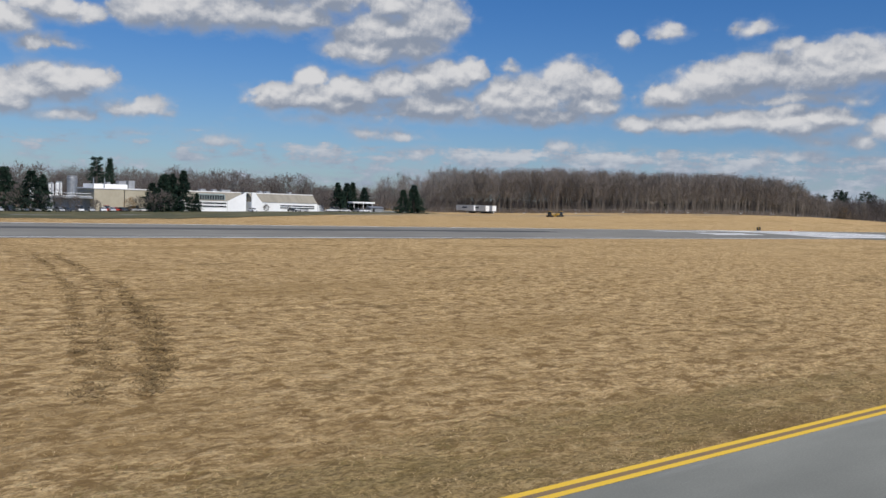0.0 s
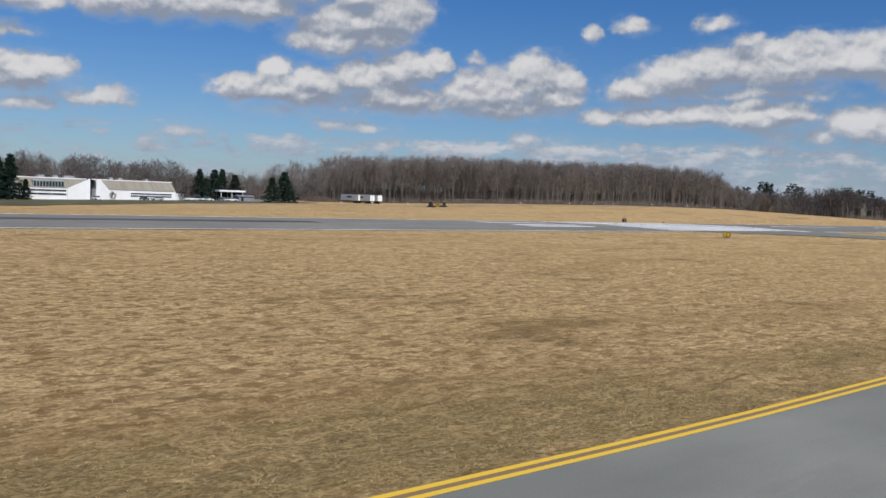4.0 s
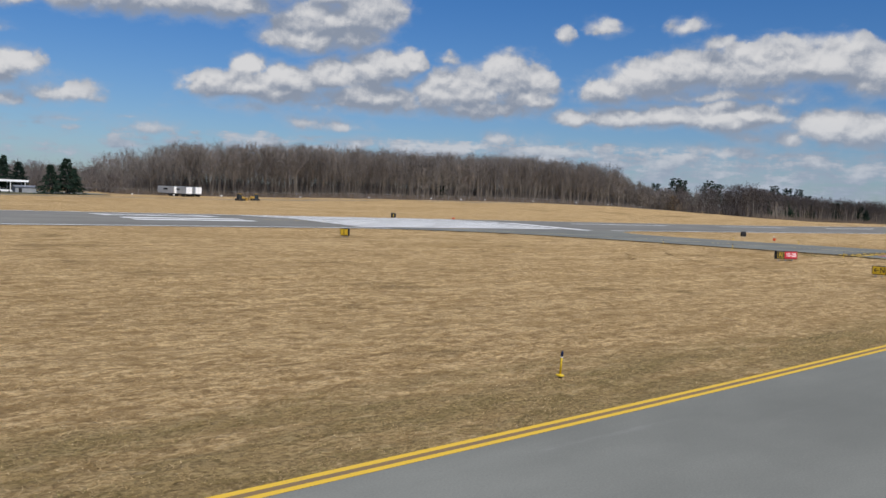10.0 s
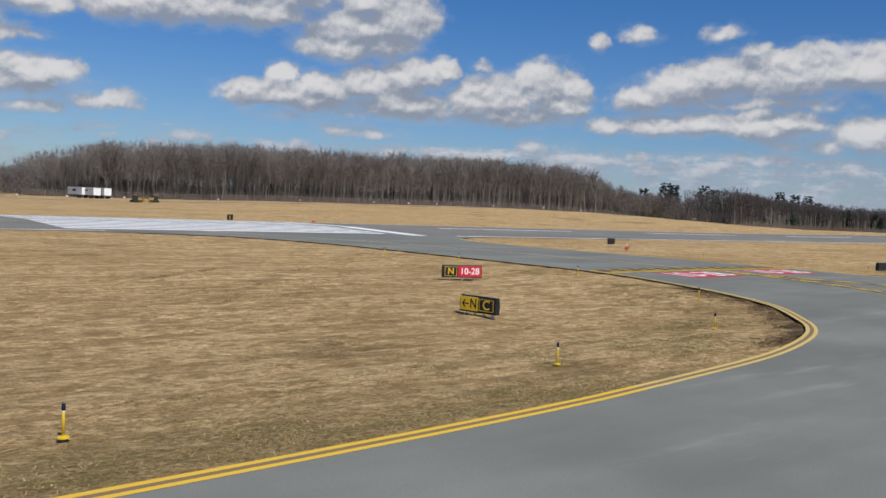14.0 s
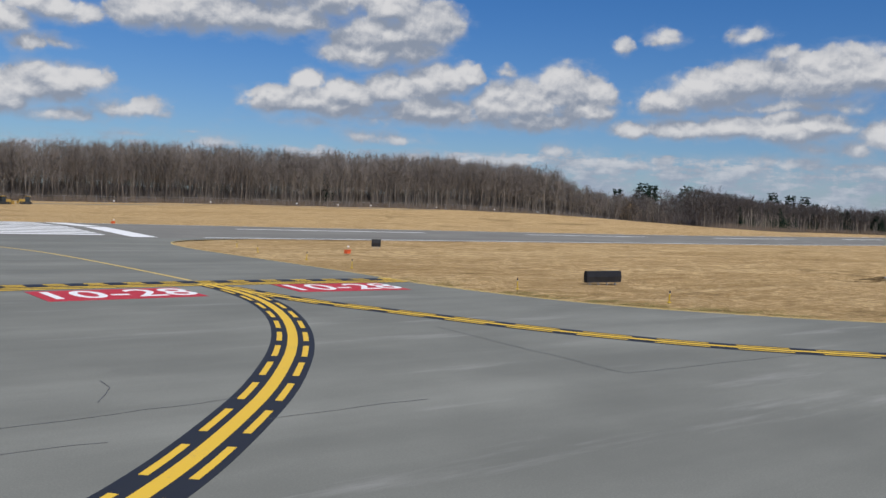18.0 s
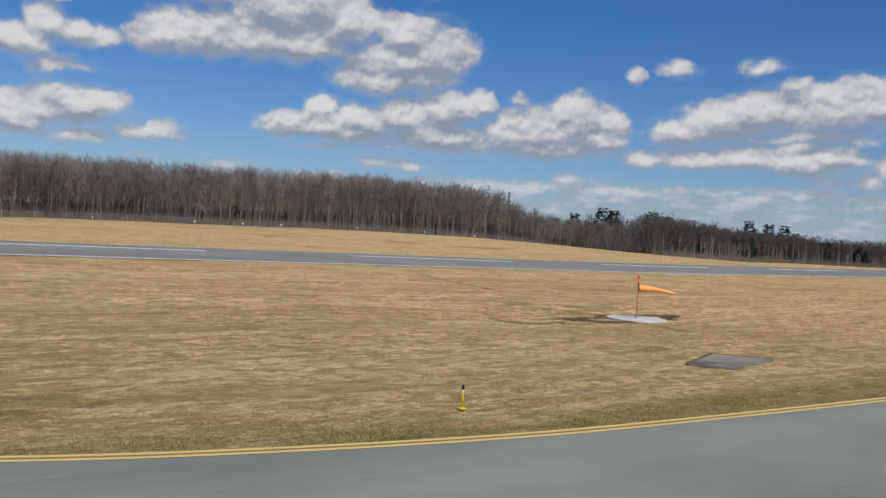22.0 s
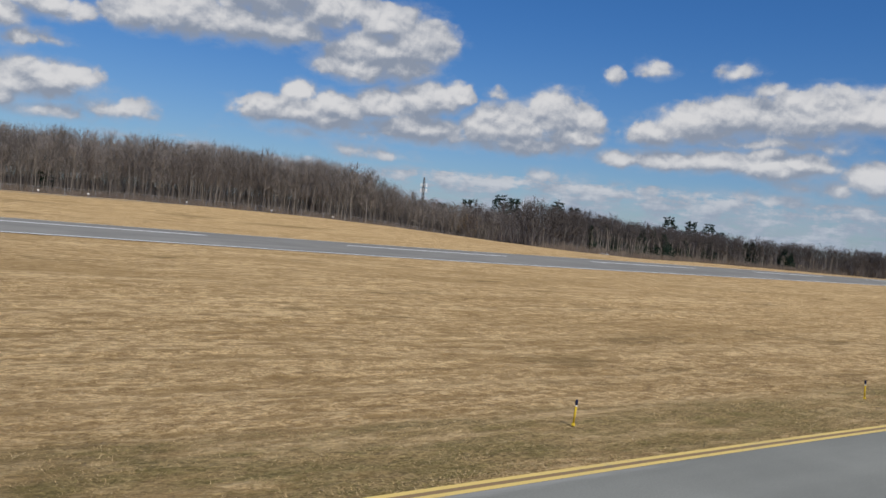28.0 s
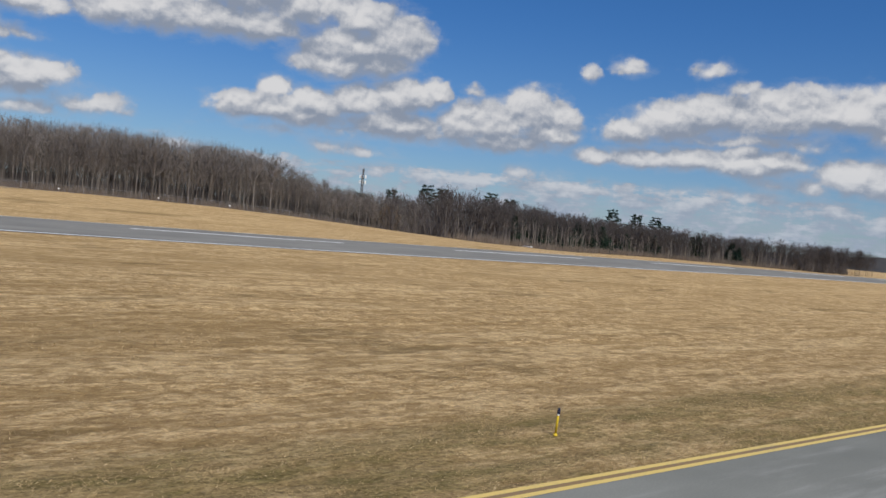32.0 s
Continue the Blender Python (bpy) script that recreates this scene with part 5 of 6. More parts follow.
# ---- fence with lights along the wood ----
fence = thing("perimeter_fence", "grey chain-link fence with steel posts along the wood", "fence")
fx = np.arange(60, 400, 9.0)
fy = np.array([wood_edge(max(x, 92)) - 9.5 for x in fx])
post_me = Geo().tube((0, 0, -0.3), (0, 0, 2.3), 0.045, sides=6).mesh("post", M_STEEL)
for x, y in zip(fx, fy):
    part("post", post_me, fence, "", pose(x, y, float(land(x, y))))
g = Geo()
for (x0, y0), (x1, y1) in zip(zip(fx, fy), zip(fx[1:], fy[1:])):
    a, b = Vector((x0, y0, float(land(x0, y0)))), Vector((x1, y1, float(land(x1, y1))))
    for h in (0.15, 2.2):
        g.tube(a + Vector((0, 0, h)), b + Vector((0, 0, h)), 0.022, sides=4)
    for k in range(16):
        f0, f1 = k / 16, (k + 1) / 16
        for u, w in ((0.15, 2.2), (2.2, 0.15)):
            g.tube(a.lerp(b, f0) + Vector((0, 0, u)), a.lerp(b, f1) + Vector((0, 0, w)), 0.006, sides=3, cap=False)
part("mesh_and_rails", g.mesh("mesh_and_rails", M_STEEL), fence)


def marker_lamp():
    t = thing("marker_lamp", "small white lamp head on a short post before the fence", "marker lamp", group="marker lamps along the fence")
    part("post", Geo().tube((0, 0, -0.1), (0, 0, 0.9), 0.04).mesh("post", M_STEEL), t)
    part("head", Geo().box(-0.3, 0.3, -0.2, 0.2, 0.88, 1.22, 0.06).mesh("head", M_SIGN_WHITE), t)
    return t


ml = marker_lamp()
for k, x in enumerate((109.2, 140.8, 172.3, 204.5, 221.4, 235.7, 266.9, 297.8, 323, 92, 78)):
    m = stand(x, 275, 40 * k)
    if k:
        copy_thing(ml, m)
    else:
        ml.matrix_basis = m

# ---- cell tower ----
tw = thing("cell_tower", "tall grey steel mast with antenna arrays above the wood", "tower", stand(514.5, 475, 0))
top = 38.5
for k in range(3):
    a = 2 * math.pi * k / 3
    p0, p1 = Vector((1.5 * math.cos(a), 1.5 * math.sin(a), 0)), Vector((0.55 * math.cos(a), 0.55 * math.sin(a), top))
    part("leg", Geo().tube(p0, p1, 0.24, 0.19, 6).mesh("leg", M_TOWER), tw)
g = Geo()
for i in range(15):
    f0, f1 = i / 15, (i + 1) / 15
    for k in range(3):
        a, b = 2 * math.pi * k / 3, 2 * math.pi * (k + 1) / 3
        r0, r1 = 1.5 - 0.95 * f0, 1.5 - 0.95 * f1
        g.tube((r0 * math.cos(a), r0 * math.sin(a), f0 * top), (r1 * math.cos(b), r1 * math.sin(b), f1 * top), 0.07, sides=4)
        g.tube((r0 * math.cos(b), r0 * math.sin(b), f0 * top), (r1 * math.cos(a), r1 * math.sin(a), f1 * top), 0.07, sides=4)
part("bracing", g.mesh("bracing", M_TOWER), tw)
for z in (33.0, 29.5):
    part("platform", Geo().lathe(((2.1, z), (2.1, z + 0.18), (1.9, z + 0.2)), 12).mesh("platform", M_GREY), tw)
    for k in range(9):
        a = 2 * math.pi * k / 9
        x, y = 2.15 * math.cos(a), 2.15 * math.sin(a)
        part("antenna", Geo().box(-0.17, 0.17, -0.1, 0.1, -1.0, 1.2, 0.03).mesh("antenna", M_SIGN_WHITE), tw, "", pose(x, y, z + 0.2, 0, 0, math.degrees(a)))
part("lightning_rod", Geo().tube((0, 0, top - 1), (0, 0, top + 3), 0.06, 0.03, 5).mesh("lightning_rod", M_GREY), tw)


# ---- low white building with a sloped front ----
def window_band(parent, x0, x1, y, z0, z1, panes, proud=0.0):
    """A row of window panes set in a white frame, on a wall that faces -y."""
    w = (x1 - x0) / panes
    for k in range(panes):
        a, b = x0 + k * w, x0 + (k + 1) * w
        win = part("window", Geo().box(a + 0.06, b - 0.06, y - 0.05, y + 0.10, z0, z1, 0.01).mesh("window", M_GLASS), parent, "dark glass window")
        part("frame", Geo().box(a + 0.06, b - 0.06, y - 0.09, y - 0.02, z0 - 0.08, z0).box(a + 0.06, b - 0.06, y - 0.09, y - 0.02, z1, z1 + 0.08).box(a - 0.06, a + 0.06, y - 0.09, y - 0.02, z0 - 0.08, z1 + 0.08).mesh("frame", M_WALL_WHITE), win)


def white_building():
    gz = -1.6
    b = thing("office_building", "long low white building with sloped grey roof fronts and window bands", "building")
    for x0, x1, y0, name in ((-27.5, -3.4, 308.0, "west"), (-1.8, 26.6, 306.5, "east")):
        h1, h2 = 2.15, 5.35
        out = [(y0, gz - 1), (y0, h1), (y0 + 4.2, h2), (y0 + 26, h2), (y0 + 26, gz - 1)]
        part("wall", Geo().extrude([(y0, gz - 1), (y0, h1), (y0 + 26, h1), (y0 + 26, gz - 1)], x0, x1).mesh("wall", M_WALL_WHITE), b, "white panel wall")
        part("roof", Geo().extrude([(y0 - 0.15, h1 + 0.01), (y0 + 4.2, h2), (y0 + 26.1, h2), (y0 + 26.1, h1 + 0.01)], x0 + 0.9, x1 - 0.05).mesh("roof", M_ROOF), b, "sloped grey-tan metal roof front")
        part("parapet", Geo().box(x0 - 0.1, x1 + 0.1, y0 + 4.1, y0 + 26.2, h2 + 0.005, h2 + 0.3, 0.03).mesh("parapet", M_WALL_WHITE), b)
        gx0 = x1 - 7.4 if name == "west" else x0
        gx1 = x1 if name == "west" else x0 + 4.2
        slope = [(gx0, gz - 1), (gx0, h1 if name == "west" else h2 + 0.35), (gx1 if name == "west" else gx0 + 1.2, h2 + 0.35), (gx1, h1 if name == "east" else h2 + 0.35), (gx1, gz - 1)]
        fin = [(x, y0 - 0.55, z) for x, z in slope] + [(x, y0 - 0.16, z) for x, z in slope]
        n = len(slope)
        part("end_fin", Geo().add(fin, [tuple(range(n)), tuple(range(n, 2 * n))[::-1]] + [(k, n + k, n + (k + 1) % n, (k + 1) % n) for k in range(n)]).mesh("end_fin", M_WALL_WHITE), b, "white raking end wall")
        if name == "west":
            window_band(b, x0 + 2.5, gx0 - 0.2, y0, -0.25, 0.35, 3)
            window_band(b, x0 + 2.5, gx0 - 0.2, y0, 0.95, 1.55, 3)
            part("dormer", Geo().extrude([(y0 + 0.3, h1 + 0.2), (y0 + 0.3, h1 + 2.4), (y0 + 3.6, h1 + 2.6), (y0 + 3.6, h1 + 0.2)], x0 + 6.0, gx0 - 0.6).mesh("dormer", M_GREEN_ROOF), b, "grey-green glazed dormer")
            for k in range(10):
                x = x0 + 6.2 + k * (gx0 - x0 - 7.0) / 10
                part("dormer_window", Geo().box(x, x + 0.72, y0 + 0.2, y0 + 0.36, h1 + 0.4, h1 + 2.1, 0.02).mesh("dormer_window", M_GLASS), b)
        else:
            window_band(b, 10.2, 25.2, y0, -0.05, 0.40, 3)
            window_band(b, 10.2, 25.2, y0, 0.75, 1.25, 3)
    part("entrance_link", Geo().box(-3.4, -1.8, 311, 330, gz - 1, 4.6).mesh("entrance_link", M_GLASS), b, "dark recessed entrance")
    for x, w in ((-18, 2.0), (-13, 1.4), (-9.5, 3.4), (6, 1.2), (9, 1.6), (19, 1.0)):
        part("rooftop_unit", Geo().box(x, x + w, 316, 318.5, 5.6, 6.4, 0.05).mesh("rooftop_unit", M_GREY), b)
    part("porch", Geo().box(26.6, 29.6, 306.2, 309, gz - 1, 1.6, 0.05).mesh("porch", M_WALL_WHITE), b)


white_building()


def tan_building():
    b = thing("factory_building", "tan block factory with white rooftop plant", "building")
    part("wall", Geo().box(-58, -38, 310, 345, -4, 5.1).mesh("wall", M_TAN), b, "tan block wall")
    part("parapet", Geo().box(-58.3, -37.8, 309.8, 345.2, 5.1, 5.5, 0.05).mesh("parapet", M_WALL_WHITE), b)
    part("penthouse", Geo().box(-56.5, -45, 316, 330, 5.5, 6.9, 0.06).mesh("penthouse", M_WALL_WHITE), b)
    for x, w, h in ((-47.5, 2.6, 8.2), (-44, 2.2, 8.4), (-51.5, 1.2, 7.6)):
        part("rooftop_unit", Geo().box(x, x + w, 318, 321, 5.5, h, 0.06).mesh("rooftop_unit", M_GREY), b)
    for x in (-57.2, -53.5):
        part("stack", Geo().tube((x, 314, 5.2), (x, 314, 8.9), 0.2, sides=10).mesh("stack", M_STEEL), b)
    part("downpipe", Geo().tube((-47.9, 309.85, -2), (-47.9, 309.85, 5), 0.12, sides=8).mesh("downpipe", M_DARK), b)
    part("side_wing", Geo().box(-72, -58.3, 314, 332, -4, 2.1).mesh("side_wing", M_GREY), b, "low grey wing")
    part("wing_canopy", Geo().box(-70.5, -58.3, 310.5, 314, 1.6, 2.3, 0.05).mesh("wing_canopy", M_GREY), b)
    for z in (0.0, 0.9):
        part("pipe_run", Geo().tube((-70, 313.4, z + 2.4), (-58, 313.4, z + 2.4), 0.14).mesh("pipe_run", M_STEEL), b)


tan_building()


def silo(x, y, r, z1, mat_, label):
    t = thing("silo", label, "silo", pose(x, y, -3.2))
    h = z1 + 3.2
    part("shell", Geo().lathe(((r, 0), (r, h - 0.5), (r * 0.85, h - 0.15), (r * 0.3, h)), 22).mesh("shell", mat_, False), t)
    part("ladder", Geo().box(-0.25, 0.25, -r - 0.2, -r - 0.08, 1, h).mesh("ladder", M_STEEL), t)
    part("top_rail", Geo().lathe(((r * 0.9, h - 0.1), (r * 0.92, h + 0.35), (r * 0.9, h + 0.38)), 18).mesh("top_rail", M_STEEL), t)
    for k in range(3):
        part("hoop", Geo().lathe(((r + 0.02, h * (0.25 + 0.25 * k)), (r + 0.06, h * (0.25 + 0.25 * k) + 0.1), (r + 0.02, h * (0.25 + 0.25 * k) + 0.2)), 22).mesh("hoop", M_STEEL), t)


silo(-63.2, 318, 1.7, 9.0, M_STEEL, "tall galvanised steel silo beside the factory")
silo(-69.6, 320, 0.9, 6.4, M_WALL_WHITE, "slim white tank beside the factory")
silo(-66.6, 322, 1.1, 6.9, M_WALL_WHITE, "white tank beside the factory")
silo(-74.6, 322, 1.2, 5.2, M_WALL_WHITE, "short white tank beside the factory")


def canopy_station():
    z = -1.3
    b = thing("canopy_shelter", "flat white canopy on posts beside a grey shed", "shelter")
    part("canopy", Geo().box(46.0, 57.0, 311.5, 316.5, 2.75, 3.45, 0.08).mesh("canopy", M_WALL_WHITE), b, "white canopy roof")
    for x in (47, 51.5, 56):
        for y in (312, 316):
            part("column", Geo().tube((x, y, z), (x, y, 2.76), 0.14).mesh("column", M_WALL_WHITE), b)
    s = thing("shed", "low grey metal shed beside the canopy", "shed")
    part("walls", Geo().box(51.4, 57.8, 306.0, 310, z - 0.3, 1.15, 0.03).mesh("walls", M_GREY), s)
    part("roof", Geo().extrude([(305.7, 1.15), (308, 1.75), (310.3, 1.15)], 51.1, 58.1).mesh("roof", M_STEEL), s)
    part("door", Geo().box(52.4, 53.4, 305.93, 306.02, z, 0.8).mesh("door", M_DARK), s)


canopy_station()


# ---- parked vehicles ----
def car(name, label, paint, at, van=False):
    t = thing(name, label, "car", at, "parked cars")
    L, h = (4.6, 1.45) if not van else (5.2, 2.0)
    body = [(-L / 2, 0.35), (-L / 2, 0.85), (-L / 2 + 0.15, 0.95), (L / 2 - 1.3, 0.98), (L / 2 - 0.15, 0.80), (L / 2, 0.65), (L / 2, 0.35)]
    cab = [(-L / 2 + 0.25, 0.95), (-L / 2 + 0.7, h - 0.06), (-L / 2 + 1.0, h), (0.5, h), (0.8, h - 0.08), (L / 2 - 1.35, 0.97)]
    turn = Matrix.Rotation(radians(90), 4, "Z")
    for nm, out, w, mat_ in (("body", body, 0.88, M_CAR[paint]), ("cabin", cab, 0.76, M_GLASS)):
        me = Geo().extrude(out[::-1], -w, w).mesh(nm, mat_)
        me.transform(turn)
        part(nm, me, t)
    me = Geo().extrude([(-L / 2 + 0.85, h - 0.03), (-L / 2 + 1.0, h + 0.02), (0.5, h + 0.02), (0.7, h - 0.05)][::-1], -0.74, 0.74).mesh("roof", M_CAR[paint])
    me.transform(turn)
    part("roof", me, t)
    for sx in (-1.35, 1.4):
        for sy in (-0.8, 0.8):
            part("wheel", Geo().tube((sx, sy - 0.11, 0.33), (sx, sy + 0.11, 0.33), 0.33, sides=14).mesh("wheel", M_DARK), t)
    return t


rng = np.random.RandomState(12)
for k in range(13):
    x = -92 + k * 3.4 + rng.uniform(-0.5, 0.5)
    paint = ("white", "silver", "dark", "white", "silver")[k % 5]
    car("car", "parked %s car in the factory lot" % paint, paint, stand(x, 301 + 1.2 * math.sin(k), 90 + rng.uniform(-8, 8)), k % 6 == 2)
for x, y, paint, van in ((-55.5, 304, "red", True), (-53.0, 303, "red", False), (-50, 303, "dark", False), (-47, 304, "white", True), (-43.5, 303, "white", False), (-2.5, 303.5, "white", False), (14, 303.5, "dark", False), (31, 303, "white", False), (34, 304, "silver", True), (37.5, 303.5, "white", False), (47.5, 304, "white", False), (44.5, 305, "silver", False), (18.5, 303.5, "silver", False)):
    car("car", "parked %s %s before the low buildings" % (paint, "van" if van else "car"), paint, stand(x, y, rng.choice([0, 90, 180]) + rng.uniform(-6, 6)), van)


def trailer(at, label):
    t = thing("semi_trailer", label, "trailer", at, "parked trailers")
    L, w, h = 11.0, 1.3, 3.6
    part("box", Geo().box(-L / 2, L / 2, -w, w, 1.05, h, 0.04).mesh("box", M_TRAILER_SHADED), t)
    g = Geo()
    for k in range(26):
        x = -L / 2 + 0.3 + k * (L - 0.6) / 25
        g.box(x - 0.03, x + 0.03, -w - 0.03, w + 0.03, 1.1, h - 0.08)
    part("side_ribs", g.mesh("side_ribs", M_TRAILER_SHADED), t)
    part("rear_doors", Geo().box(L / 2, L / 2 + 0.06, -w + 0.05, -0.03, 1.12, h - 0.08, 0.01).box(L / 2, L / 2 + 0.06, 0.03, w - 0.05, 1.12, h - 0.08, 0.01).mesh("rear_doors", M_WALL_WHITE), t)
    part("chassis", Geo().box(-L / 2 + 1, L / 2, -0.5, 0.5, 0.75, 1.05).mesh("chassis", M_DARK), t)
    for x in (L / 2 - 1.4, L / 2 - 2.7):
        for y in (-1.05, 1.05):
            part("wheel", Geo().tube((x, y - 0.22, 0.5), (x, y + 0.22, 0.5), 0.5, sides=16).mesh("wheel", M_DARK), t)
    for y in (-0.8, 0.8):
        part("landing_leg", Geo().box(-L / 2 + 2.6, -L / 2 + 2.8, y - 0.08, y + 0.08, 0, 1.05).mesh("landing_leg", M_STEEL), t)
    part("side_emblem", Geo().box(-1.6, 1.4, -w - 0.045, -w - 0.03, 2.3, 2.9).mesh("side_emblem", M_CAR["dark"]), t, "dark plain emblem bar")
    return t


trailer(stand(105.2, 309.2, -82), "white box semi trailer parked before the wood")
trailer(stand(110.4, 302.4, -82), "white box semi trailer with a bright white end before the wood")
trailer(stand(107.1, 303.3, -81), "white box semi trailer parked close beside another")


def bulldozer(at, label):
    t = thing("bulldozer", label, "construction machine", at, "parked construction machines")
    for y in (-0.95, 0.95):
        out = [(-1.9, 0.35), (-1.6, 0.0), (1.5, 0.0), (1.9, 0.4), (1.6, 0.85), (-1.6, 0.85)]
        me = Geo().extrude(out[::-1], y - 0.28, y + 0.28).mesh("track", M_DARK)
        me.transform(Matrix.Rotation(radians(90), 4, "Z"))
        part("track", me, t)
    part("hood", Geo().box(0.2, 2.0, -0.55, 0.55, 0.75, 1.65, 0.08).mesh("hood", M_MACHINE), t)
    part("cab", Geo().box(-1.3, 0.2, -0.75, 0.75, 0.8, 2.6, 0.08).mesh("cab", M_GLASS), t)
    part("cab_roof", Geo().box(-1.45, 0.35, -0.85, 0.85, 2.6, 2.76, 0.04).mesh("cab_roof", M_MACHINE), t)
    part("blade", Geo().extrude([(-1.6, 0.1), (1.6, 0.1), (1.6, 1.2), (-1.6, 1.2)], 2.45, 2.6).mesh("blade", M_MACHINE), t)
    for y in (-1.15, 1.15):
        part("push_arm", Geo().box(0.2, 2.5, y - 0.08, y + 0.08, 0.4, 0.6).mesh("push_arm", M_MACHINE), t)
    part("exhaust", Geo().tube((1.0, 0.3, 1.6), (1.0, 0.3, 2.4), 0.06).mesh("exhaust", M_DARK), t)
    return t


bulldozer(stand(106.2, 256, 20) @ Matrix.Scale(0.82, 4), "dusty yellow bulldozer parked beyond the runway")
bulldozer(stand(111.6, 256, 160) @ Matrix.Scale(0.82, 4), "dusty yellow bulldozer with a dark cab beyond the runway")
car("car", "white car on the perimeter road by the far wood", "white", stand(432, 238, 10))

# olive lawn and hedges before the buildings
far_side = np.stack([np.arange(-230, 82, 4.0), np.full(78, 303.0)], 1)
near_side = np.stack([far_side[:, 0], np.interp(far_side[:, 0], (-230, -100, -60, -20, 30, 80), (205, 212, 226, 252, 276, 292))], 1)
tagged(part("lawn", strip_between("lawn", near_side, far_side, 0.06, M_LAWN, 12)), "dark olive lawn before the low buildings", "lawn", kind="structure")
lot = sheet("parking_lot", np.arange(-230, 84, 6.0), np.array([303.2, 307, 345]), 0.06, M_ASPHALT)
tagged(part("parking_lot", lot), "grey parking lot round the low buildings", "parking lot", kind="structure")


def bush(x, y, h, seed, label, material):
    t = bare_tree("bush", label, seed, h, h * 0.42, 0.06, 900, M_BARK, material, "bushes before the buildings", limbs=22, twig_w=0.12)
    t.matrix_basis = stand(x, y, seed * 40)


for k, (x, y, h) in enumerate(((-45.5, 302, 5.0), (-48.5, 301.5, 4.6), (-41, 300, 6.5), (-37.5, 299, 7.0), (-26.5, 301, 5.5), (3.0, 303.4, 2.6), (30.5, 306, 6.0), (28.5, 305, 4.0), (-66, 301, 5.0), (-71, 300, 6.0), (-78, 299, 6.5), (-84, 300, 7.5), (-60, 300, 4.0), (34.0, 308, 8.0), (80, 300, 7.0), (86, 306, 9.0))):
    bush(x, y, h, 300 + k, "rounded leafless brown bush before the low buildings", M_WILLOW if k in (1,) else M_FAR_TWIG)

# perimeter road before the wood
line = smooth_line([(x, 268 + 0.0 * x) for x in range(-160, 340, 40)] + [(380, 262), (430, 246), (520, 236), (640, 232)], 6.0)
tagged(part("perimeter_road", ribbon("perimeter_road", line, 0, 5.0, M_ASPHALT, 0.05)), "narrow grey perimeter road before the wood", "road", kind="structure")

# far hills along the horizon
V, F = [], []
az = np.linspace(-60, 110, 240)
for k, a in enumerate(az):
    d = 1700
    h = 9 + 6 * math.sin(a * 0.11) + 4 * math.sin(a * 0.37 + 1) + 1.5 * math.sin(a * 2.1) + random.uniform(-0.9, 0.9)
    x, y = d * math.sin(radians(a)), d * math.cos(radians(a))
    V += [(x, y, -8), (x, y, h), (x * 1.25, y * 1.25, h * 1.2), (x * 1.25, y * 1.25, -8)]
F = [(4 * k + j, 4 * (k + 1) + j, 4 * (k + 1) + j + 1, 4 * k + j + 1) for k in range(len(az) - 1) for j in range(3)]
tagged(part("far_hills", mesh_of("far_hills", V, F, M_RIDGE)), "low wooded hills along the horizon", "hills", kind="structure")


# ---- grass blades ----
LX, LY = taxi_left[:, 0], taxi_left[:, 1]
order = np.argsort(taxi_right[:, 0])
TX, TY = taxi_right[order, 0], taxi_right[order, 1]


def is_grass(x, y):
    """Whether a place lies off the pavements, this side of the runway."""
    edge = np.where(x < 61.9, np.interp(x, LX, LY), np.where(x > 87.0, np.interp(x, TX, TY), 999.0))
    inside = (y > 41) & (x > np.interp(y, leg_left[:, 1], leg_left[:, 0])) & (x < np.interp(y, leg_right[:, 1], leg_right[:, 0]))
    left = (x < 62.9) & (y > 41.2)
    right = (x > 86.9) & (y > 42)
    ok = np.where(left | right, True, y > edge + 0.02)
    clear = (np.hypot(x - 146.3, (y - 37.8)) > 2.45) & ~((np.abs(x - 130.7) < 2.4) & (np.abs(y - 19.8) < 1.3))
    return ok & ~inside & clear & (y < 98.2)


def tufts(name, label, seed, x, y, blades, height, width, material, clumped=0.9, flat=(1.2, 4.5)):
    rs = np.random.RandomState(seed)
    keep = is_grass(x, y)
    x, y = x[keep], y[keep]
    f = ripple(x, y)
    keep = rs.uniform(0, 1, len(x)) < (1 - clumped) + clumped * f * 1.6
    x, y, f = x[keep], y[keep], f[keep]
    n = len(x)
    z = land(x, y) - 0.13 * (1 - f)
    i = np.repeat(np.arange(n), blades)
    m = len(i)
    base = np.stack([x[i] + rs.normal(0, 0.14, m), y[i] + rs.normal(0, 0.10, m), z[i] - 0.012 + rs.uniform(0, 0.05, m) * f[i]], 1)
    a = rs.uniform(0, 2 * math.pi, m)
    lie = rs.uniform(*flat, m)
    way = np.stack([np.cos(a) * lie, np.sin(a) * lie, np.ones(m)], 1)
    way /= np.linalg.norm(way, axis=1)[:, None]
    L = height * rs.uniform(0.5, 1.35, m) * (0.55 + 0.9 * f[i])
    side = np.stack([-np.sin(a), np.cos(a), np.zeros(m)], 1)
    w = (width * rs.uniform(0.6, 1.4, m))[:, None] * 0.5
    v = np.stack([base - side * w, base + side * w, base + way * L[:, None]], 1).reshape(-1, 3)
    me = bpy.data.meshes.new(name)
    me.vertices.add(len(v))
    me.vertices.foreach_set("co", v.astype(np.float32).ravel())
    me.loops.add(3 * m)
    me.loops.foreach_set("vertex_index", np.arange(3 * m, dtype=np.int32))
    me.polygons.add(m)
    me.polygons.foreach_set("loop_start", np.arange(0, 3 * m, 3, dtype=np.int32))
    me.materials.append(material)
    me.update(calc_edges=True)
    tagged(part(name, me), label, "grass", kind="stuff")


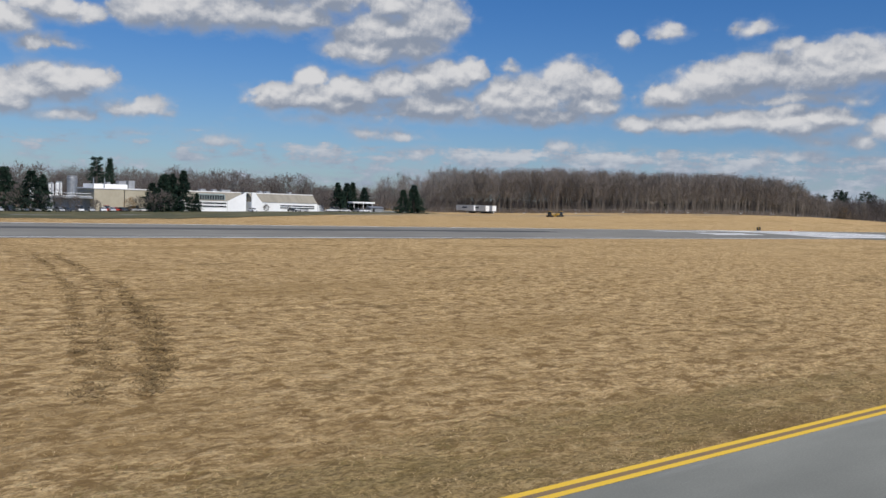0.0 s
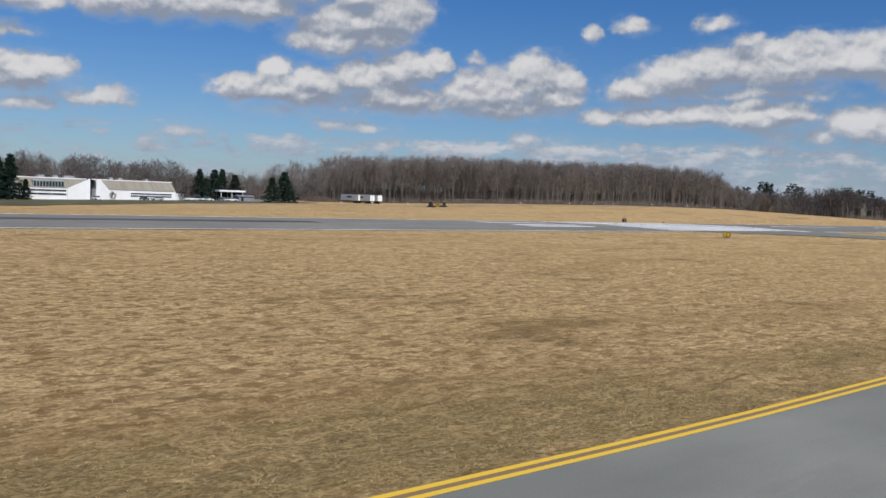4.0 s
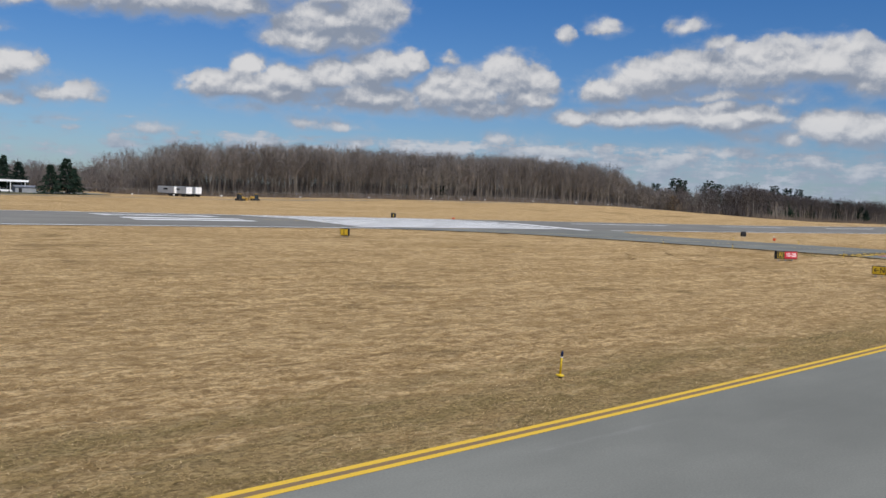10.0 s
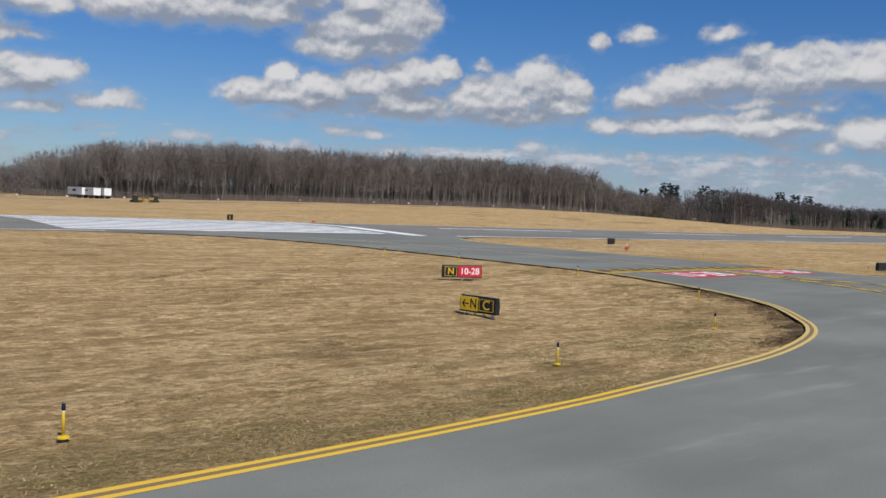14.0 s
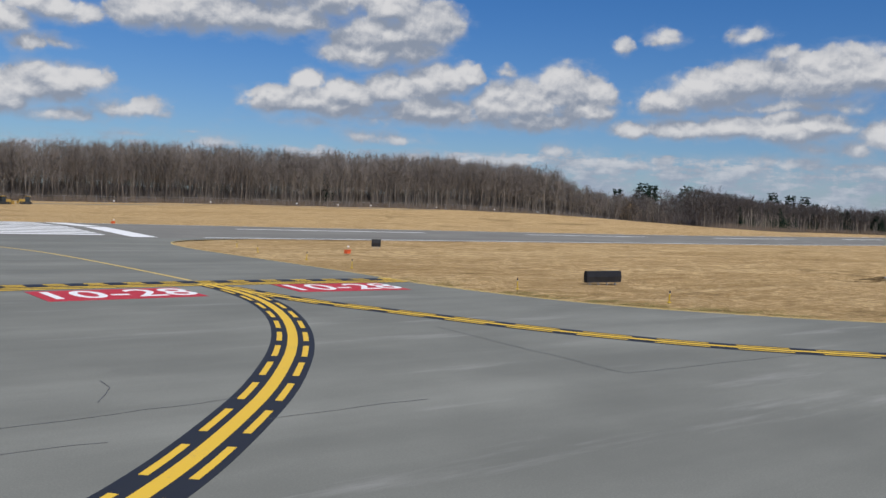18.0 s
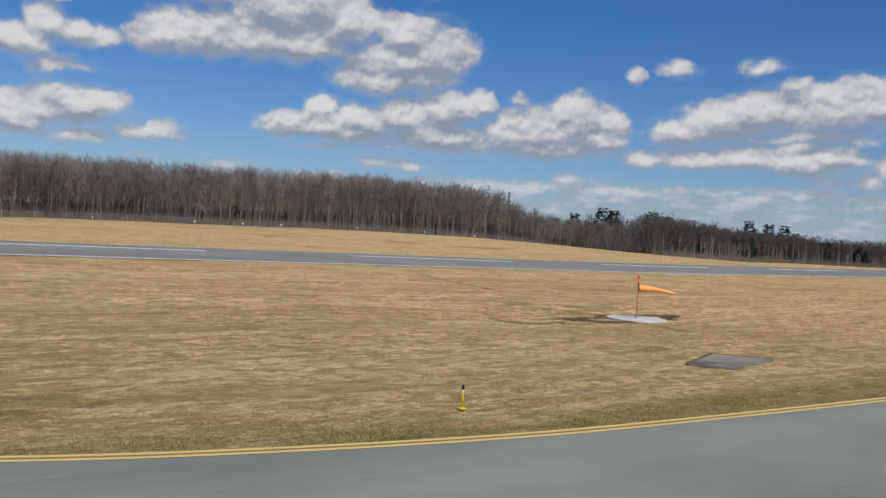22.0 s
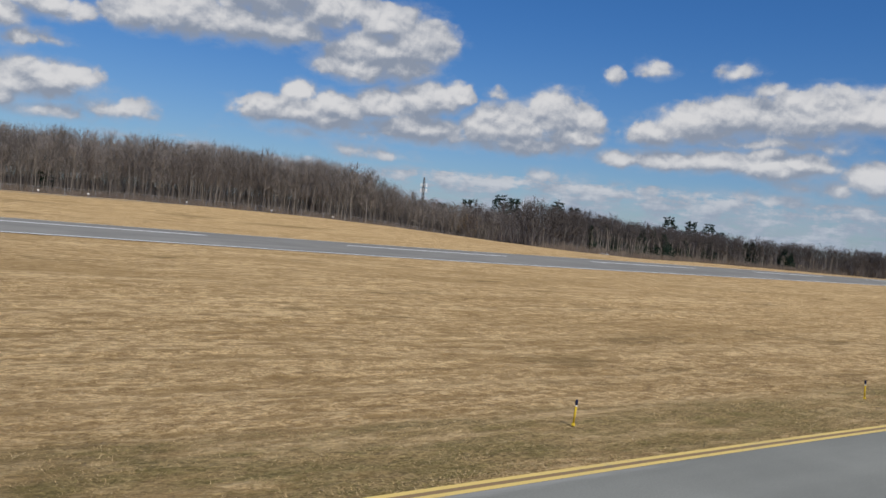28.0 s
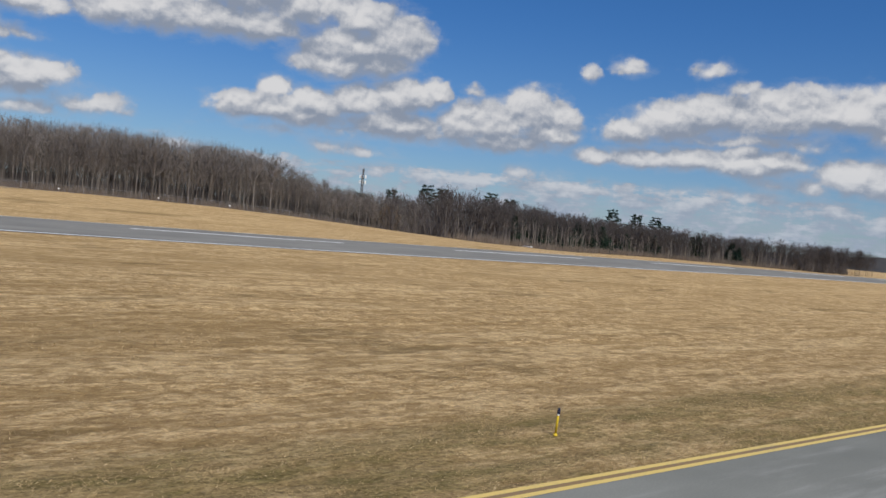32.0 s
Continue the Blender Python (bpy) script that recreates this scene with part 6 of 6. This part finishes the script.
rs = np.random.RandomState(21)
n = 105000
tufts("grass", "tan dormant grass blades beside the taxiway", 1, rs.uniform(-155, 225, n), 11 + rs.uniform(0, 1, n) ** 1.2 * 15, 9, 0.085, 0.009, M_TUFT, 0.45)
n = 40000
tufts("grass", "tan dormant grass blades across the infield", 2, rs.uniform(-155, 260, n), rs.uniform(26, 58, n), 6, 0.14, 0.020, M_TUFT, 0.5)
n = 16000
gx_, gy_ = rs.uniform(-155, 225, n), 11 + rs.uniform(0, 1, n) * 5
pick = ripple(gx_ * 0.16, gy_ * 0.3, 4) > 0.47
tufts("thin_turf", "short greenish turf along the taxiway edge", 4, gx_[pick], gy_[pick], 7, 0.09, 0.010, M_TURF, 0.5)


def track(points, n, spread):
    """Places strewn along a wheel track."""
    line = smooth_line(points, 0.3)
    k = rs.randint(0, len(line), n)
    return line[k] + rs.normal(0, spread, (n, 2))


tracks = [track(p, q // (2 if p[0][0] < 0 else 5), 0.15 if p[0][0] < 0 else 0.24) for p, q in (
    (((-136.9, 20.7), (-135.7, 25.7), (-133.9, 33.0), (-130.9, 46.6), (-127.0, 72.8)), 1680),
    (((-136.1, 22.0), (-134.3, 28.0), (-132.2, 35.6), (-129.0, 49.2), (-125.6, 72.6)), 1680),
    (((-135.4, 21.0), (-133.6, 26.6), (-131.6, 33.6), (-128.8, 45.9)), 1440),
    (((-134.3, 23.3), (-132.6, 28.4), (-130.6, 35.8)), 800),
    (((31.0, 34.4), (38.5, 44.5), (44.7, 50.7), (50.0, 54.3)), 1040),
    (((32.8, 32.8), (41.0, 42.2), (48.1, 49.0)), 880),
    (((31.5, 45.2), (36.9, 49.6), (40.1, 52.3)), 800),
    (((50.5, 24.6), (53.6, 27.9), (53.1, 30.4)), 640),
    (((136.4, 41.8), (132.8, 36.7), (136.3, 36.4), (138.6, 35.1)), 1200),
    (((140.9, 39.6), (144.4, 37.4), (140.9, 29.5)), 1200),
    (((158.1, 81.0), (151.8, 64.3), (150.0, 55.4)), 2000),
    (((134.8, 38.0), (134.2, 35.5), (139.5, 37.7)), 1200),
)]
t_ = np.concatenate(tracks)
tufts("flattened_grass", "darker flattened grass in wheel tracks", 5, t_[:, 0], t_[:, 1], 6, 0.16, 0.035, M_THATCH, 0.2, (2.5, 7))
a_ = rs.uniform(0, 2 * math.pi, 4600)
r_ = rs.uniform(0.55, 1.0, 4600) ** 0.7 * (1 + 0.35 * np.sin(2 * a_ + 1) + 0.2 * np.sin(5 * a_))
tufts("bare_soil", "thin brown grass and bare soil round the windsock pad", 8, 146.0 + 4.6 * r_ * np.cos(a_), 38.6 + 2.7 * r_ * np.sin(a_), 8, 0.12, 0.05, M_SOIL_BROWN, 0.3, (2.5, 8))
k = rs.randint(0, len(taxi_right), 60000)
s_ = taxi_right[k] + np.stack([np.abs(rs.normal(0, 1.3, 60000)), np.abs(rs.normal(0, 1.5, 60000))], 1)
near = (taxi_right[k][:, 0] > 87) & (taxi_right[k][:, 0] < 128) & (taxi_right[k][:, 1] < 40)
s_ = s_[near & (ripple(s_[:, 0] * 0.2, s_[:, 1] * 0.3, 6) > 0.46)]
tufts("thin_turf", "short olive turf along the taxiway fillet", 9, s_[:, 0], s_[:, 1], 7, 0.10, 0.012, M_TURF, 0.4)
# bare soil shoulder inside the fillet
k = rs.randint(0, len(taxi_left), 60000)
off = np.abs(rs.normal(0, 1, 60000)) * (0.45 + 0.35 * np.sin(taxi_left[k][:, 0] * 0.47) ** 2 + 0.4 * ease((taxi_left[k][:, 0] - 50) / 5))
k = np.minimum(k, len(taxi_left) - 2)
s_ = taxi_left[k] + (taxi_left[k + 1] - taxi_left[k]) * rs.uniform(0, 1, (60000, 1)) + np.stack([-0.72 * off, 0.62 * off], 1)
s_ = s_[(taxi_left[k][:, 0] > 43) & (taxi_left[k][:, 1] < 31) & (rs.uniform(0, 1, 60000) < 0.75)]
tufts("bare_shoulder", "dark thin soil and thatch along the taxiway fillet", 6, s_[:, 0], s_[:, 1], 7, 0.10, 0.032, M_SOIL, 0.3, (2, 6))

k = rs.randint(0, len(taxi_left), 70000)
s_ = taxi_left[k] + np.stack([-rs.uniform(0.5, 6, 70000), rs.uniform(0.3, 5, 70000)], 1)
s_ = s_[(taxi_left[k][:, 0] > 20) & (taxi_left[k][:, 1] < 41) & (ripple(s_[:, 0] * 0.15, s_[:, 1] * 0.2, 9) > 0.5)]
tufts("thin_turf", "short olive turf inside the taxiway fillet", 10, s_[:, 0], s_[:, 1], 7, 0.10, 0.014, M_TURF, 0.5)
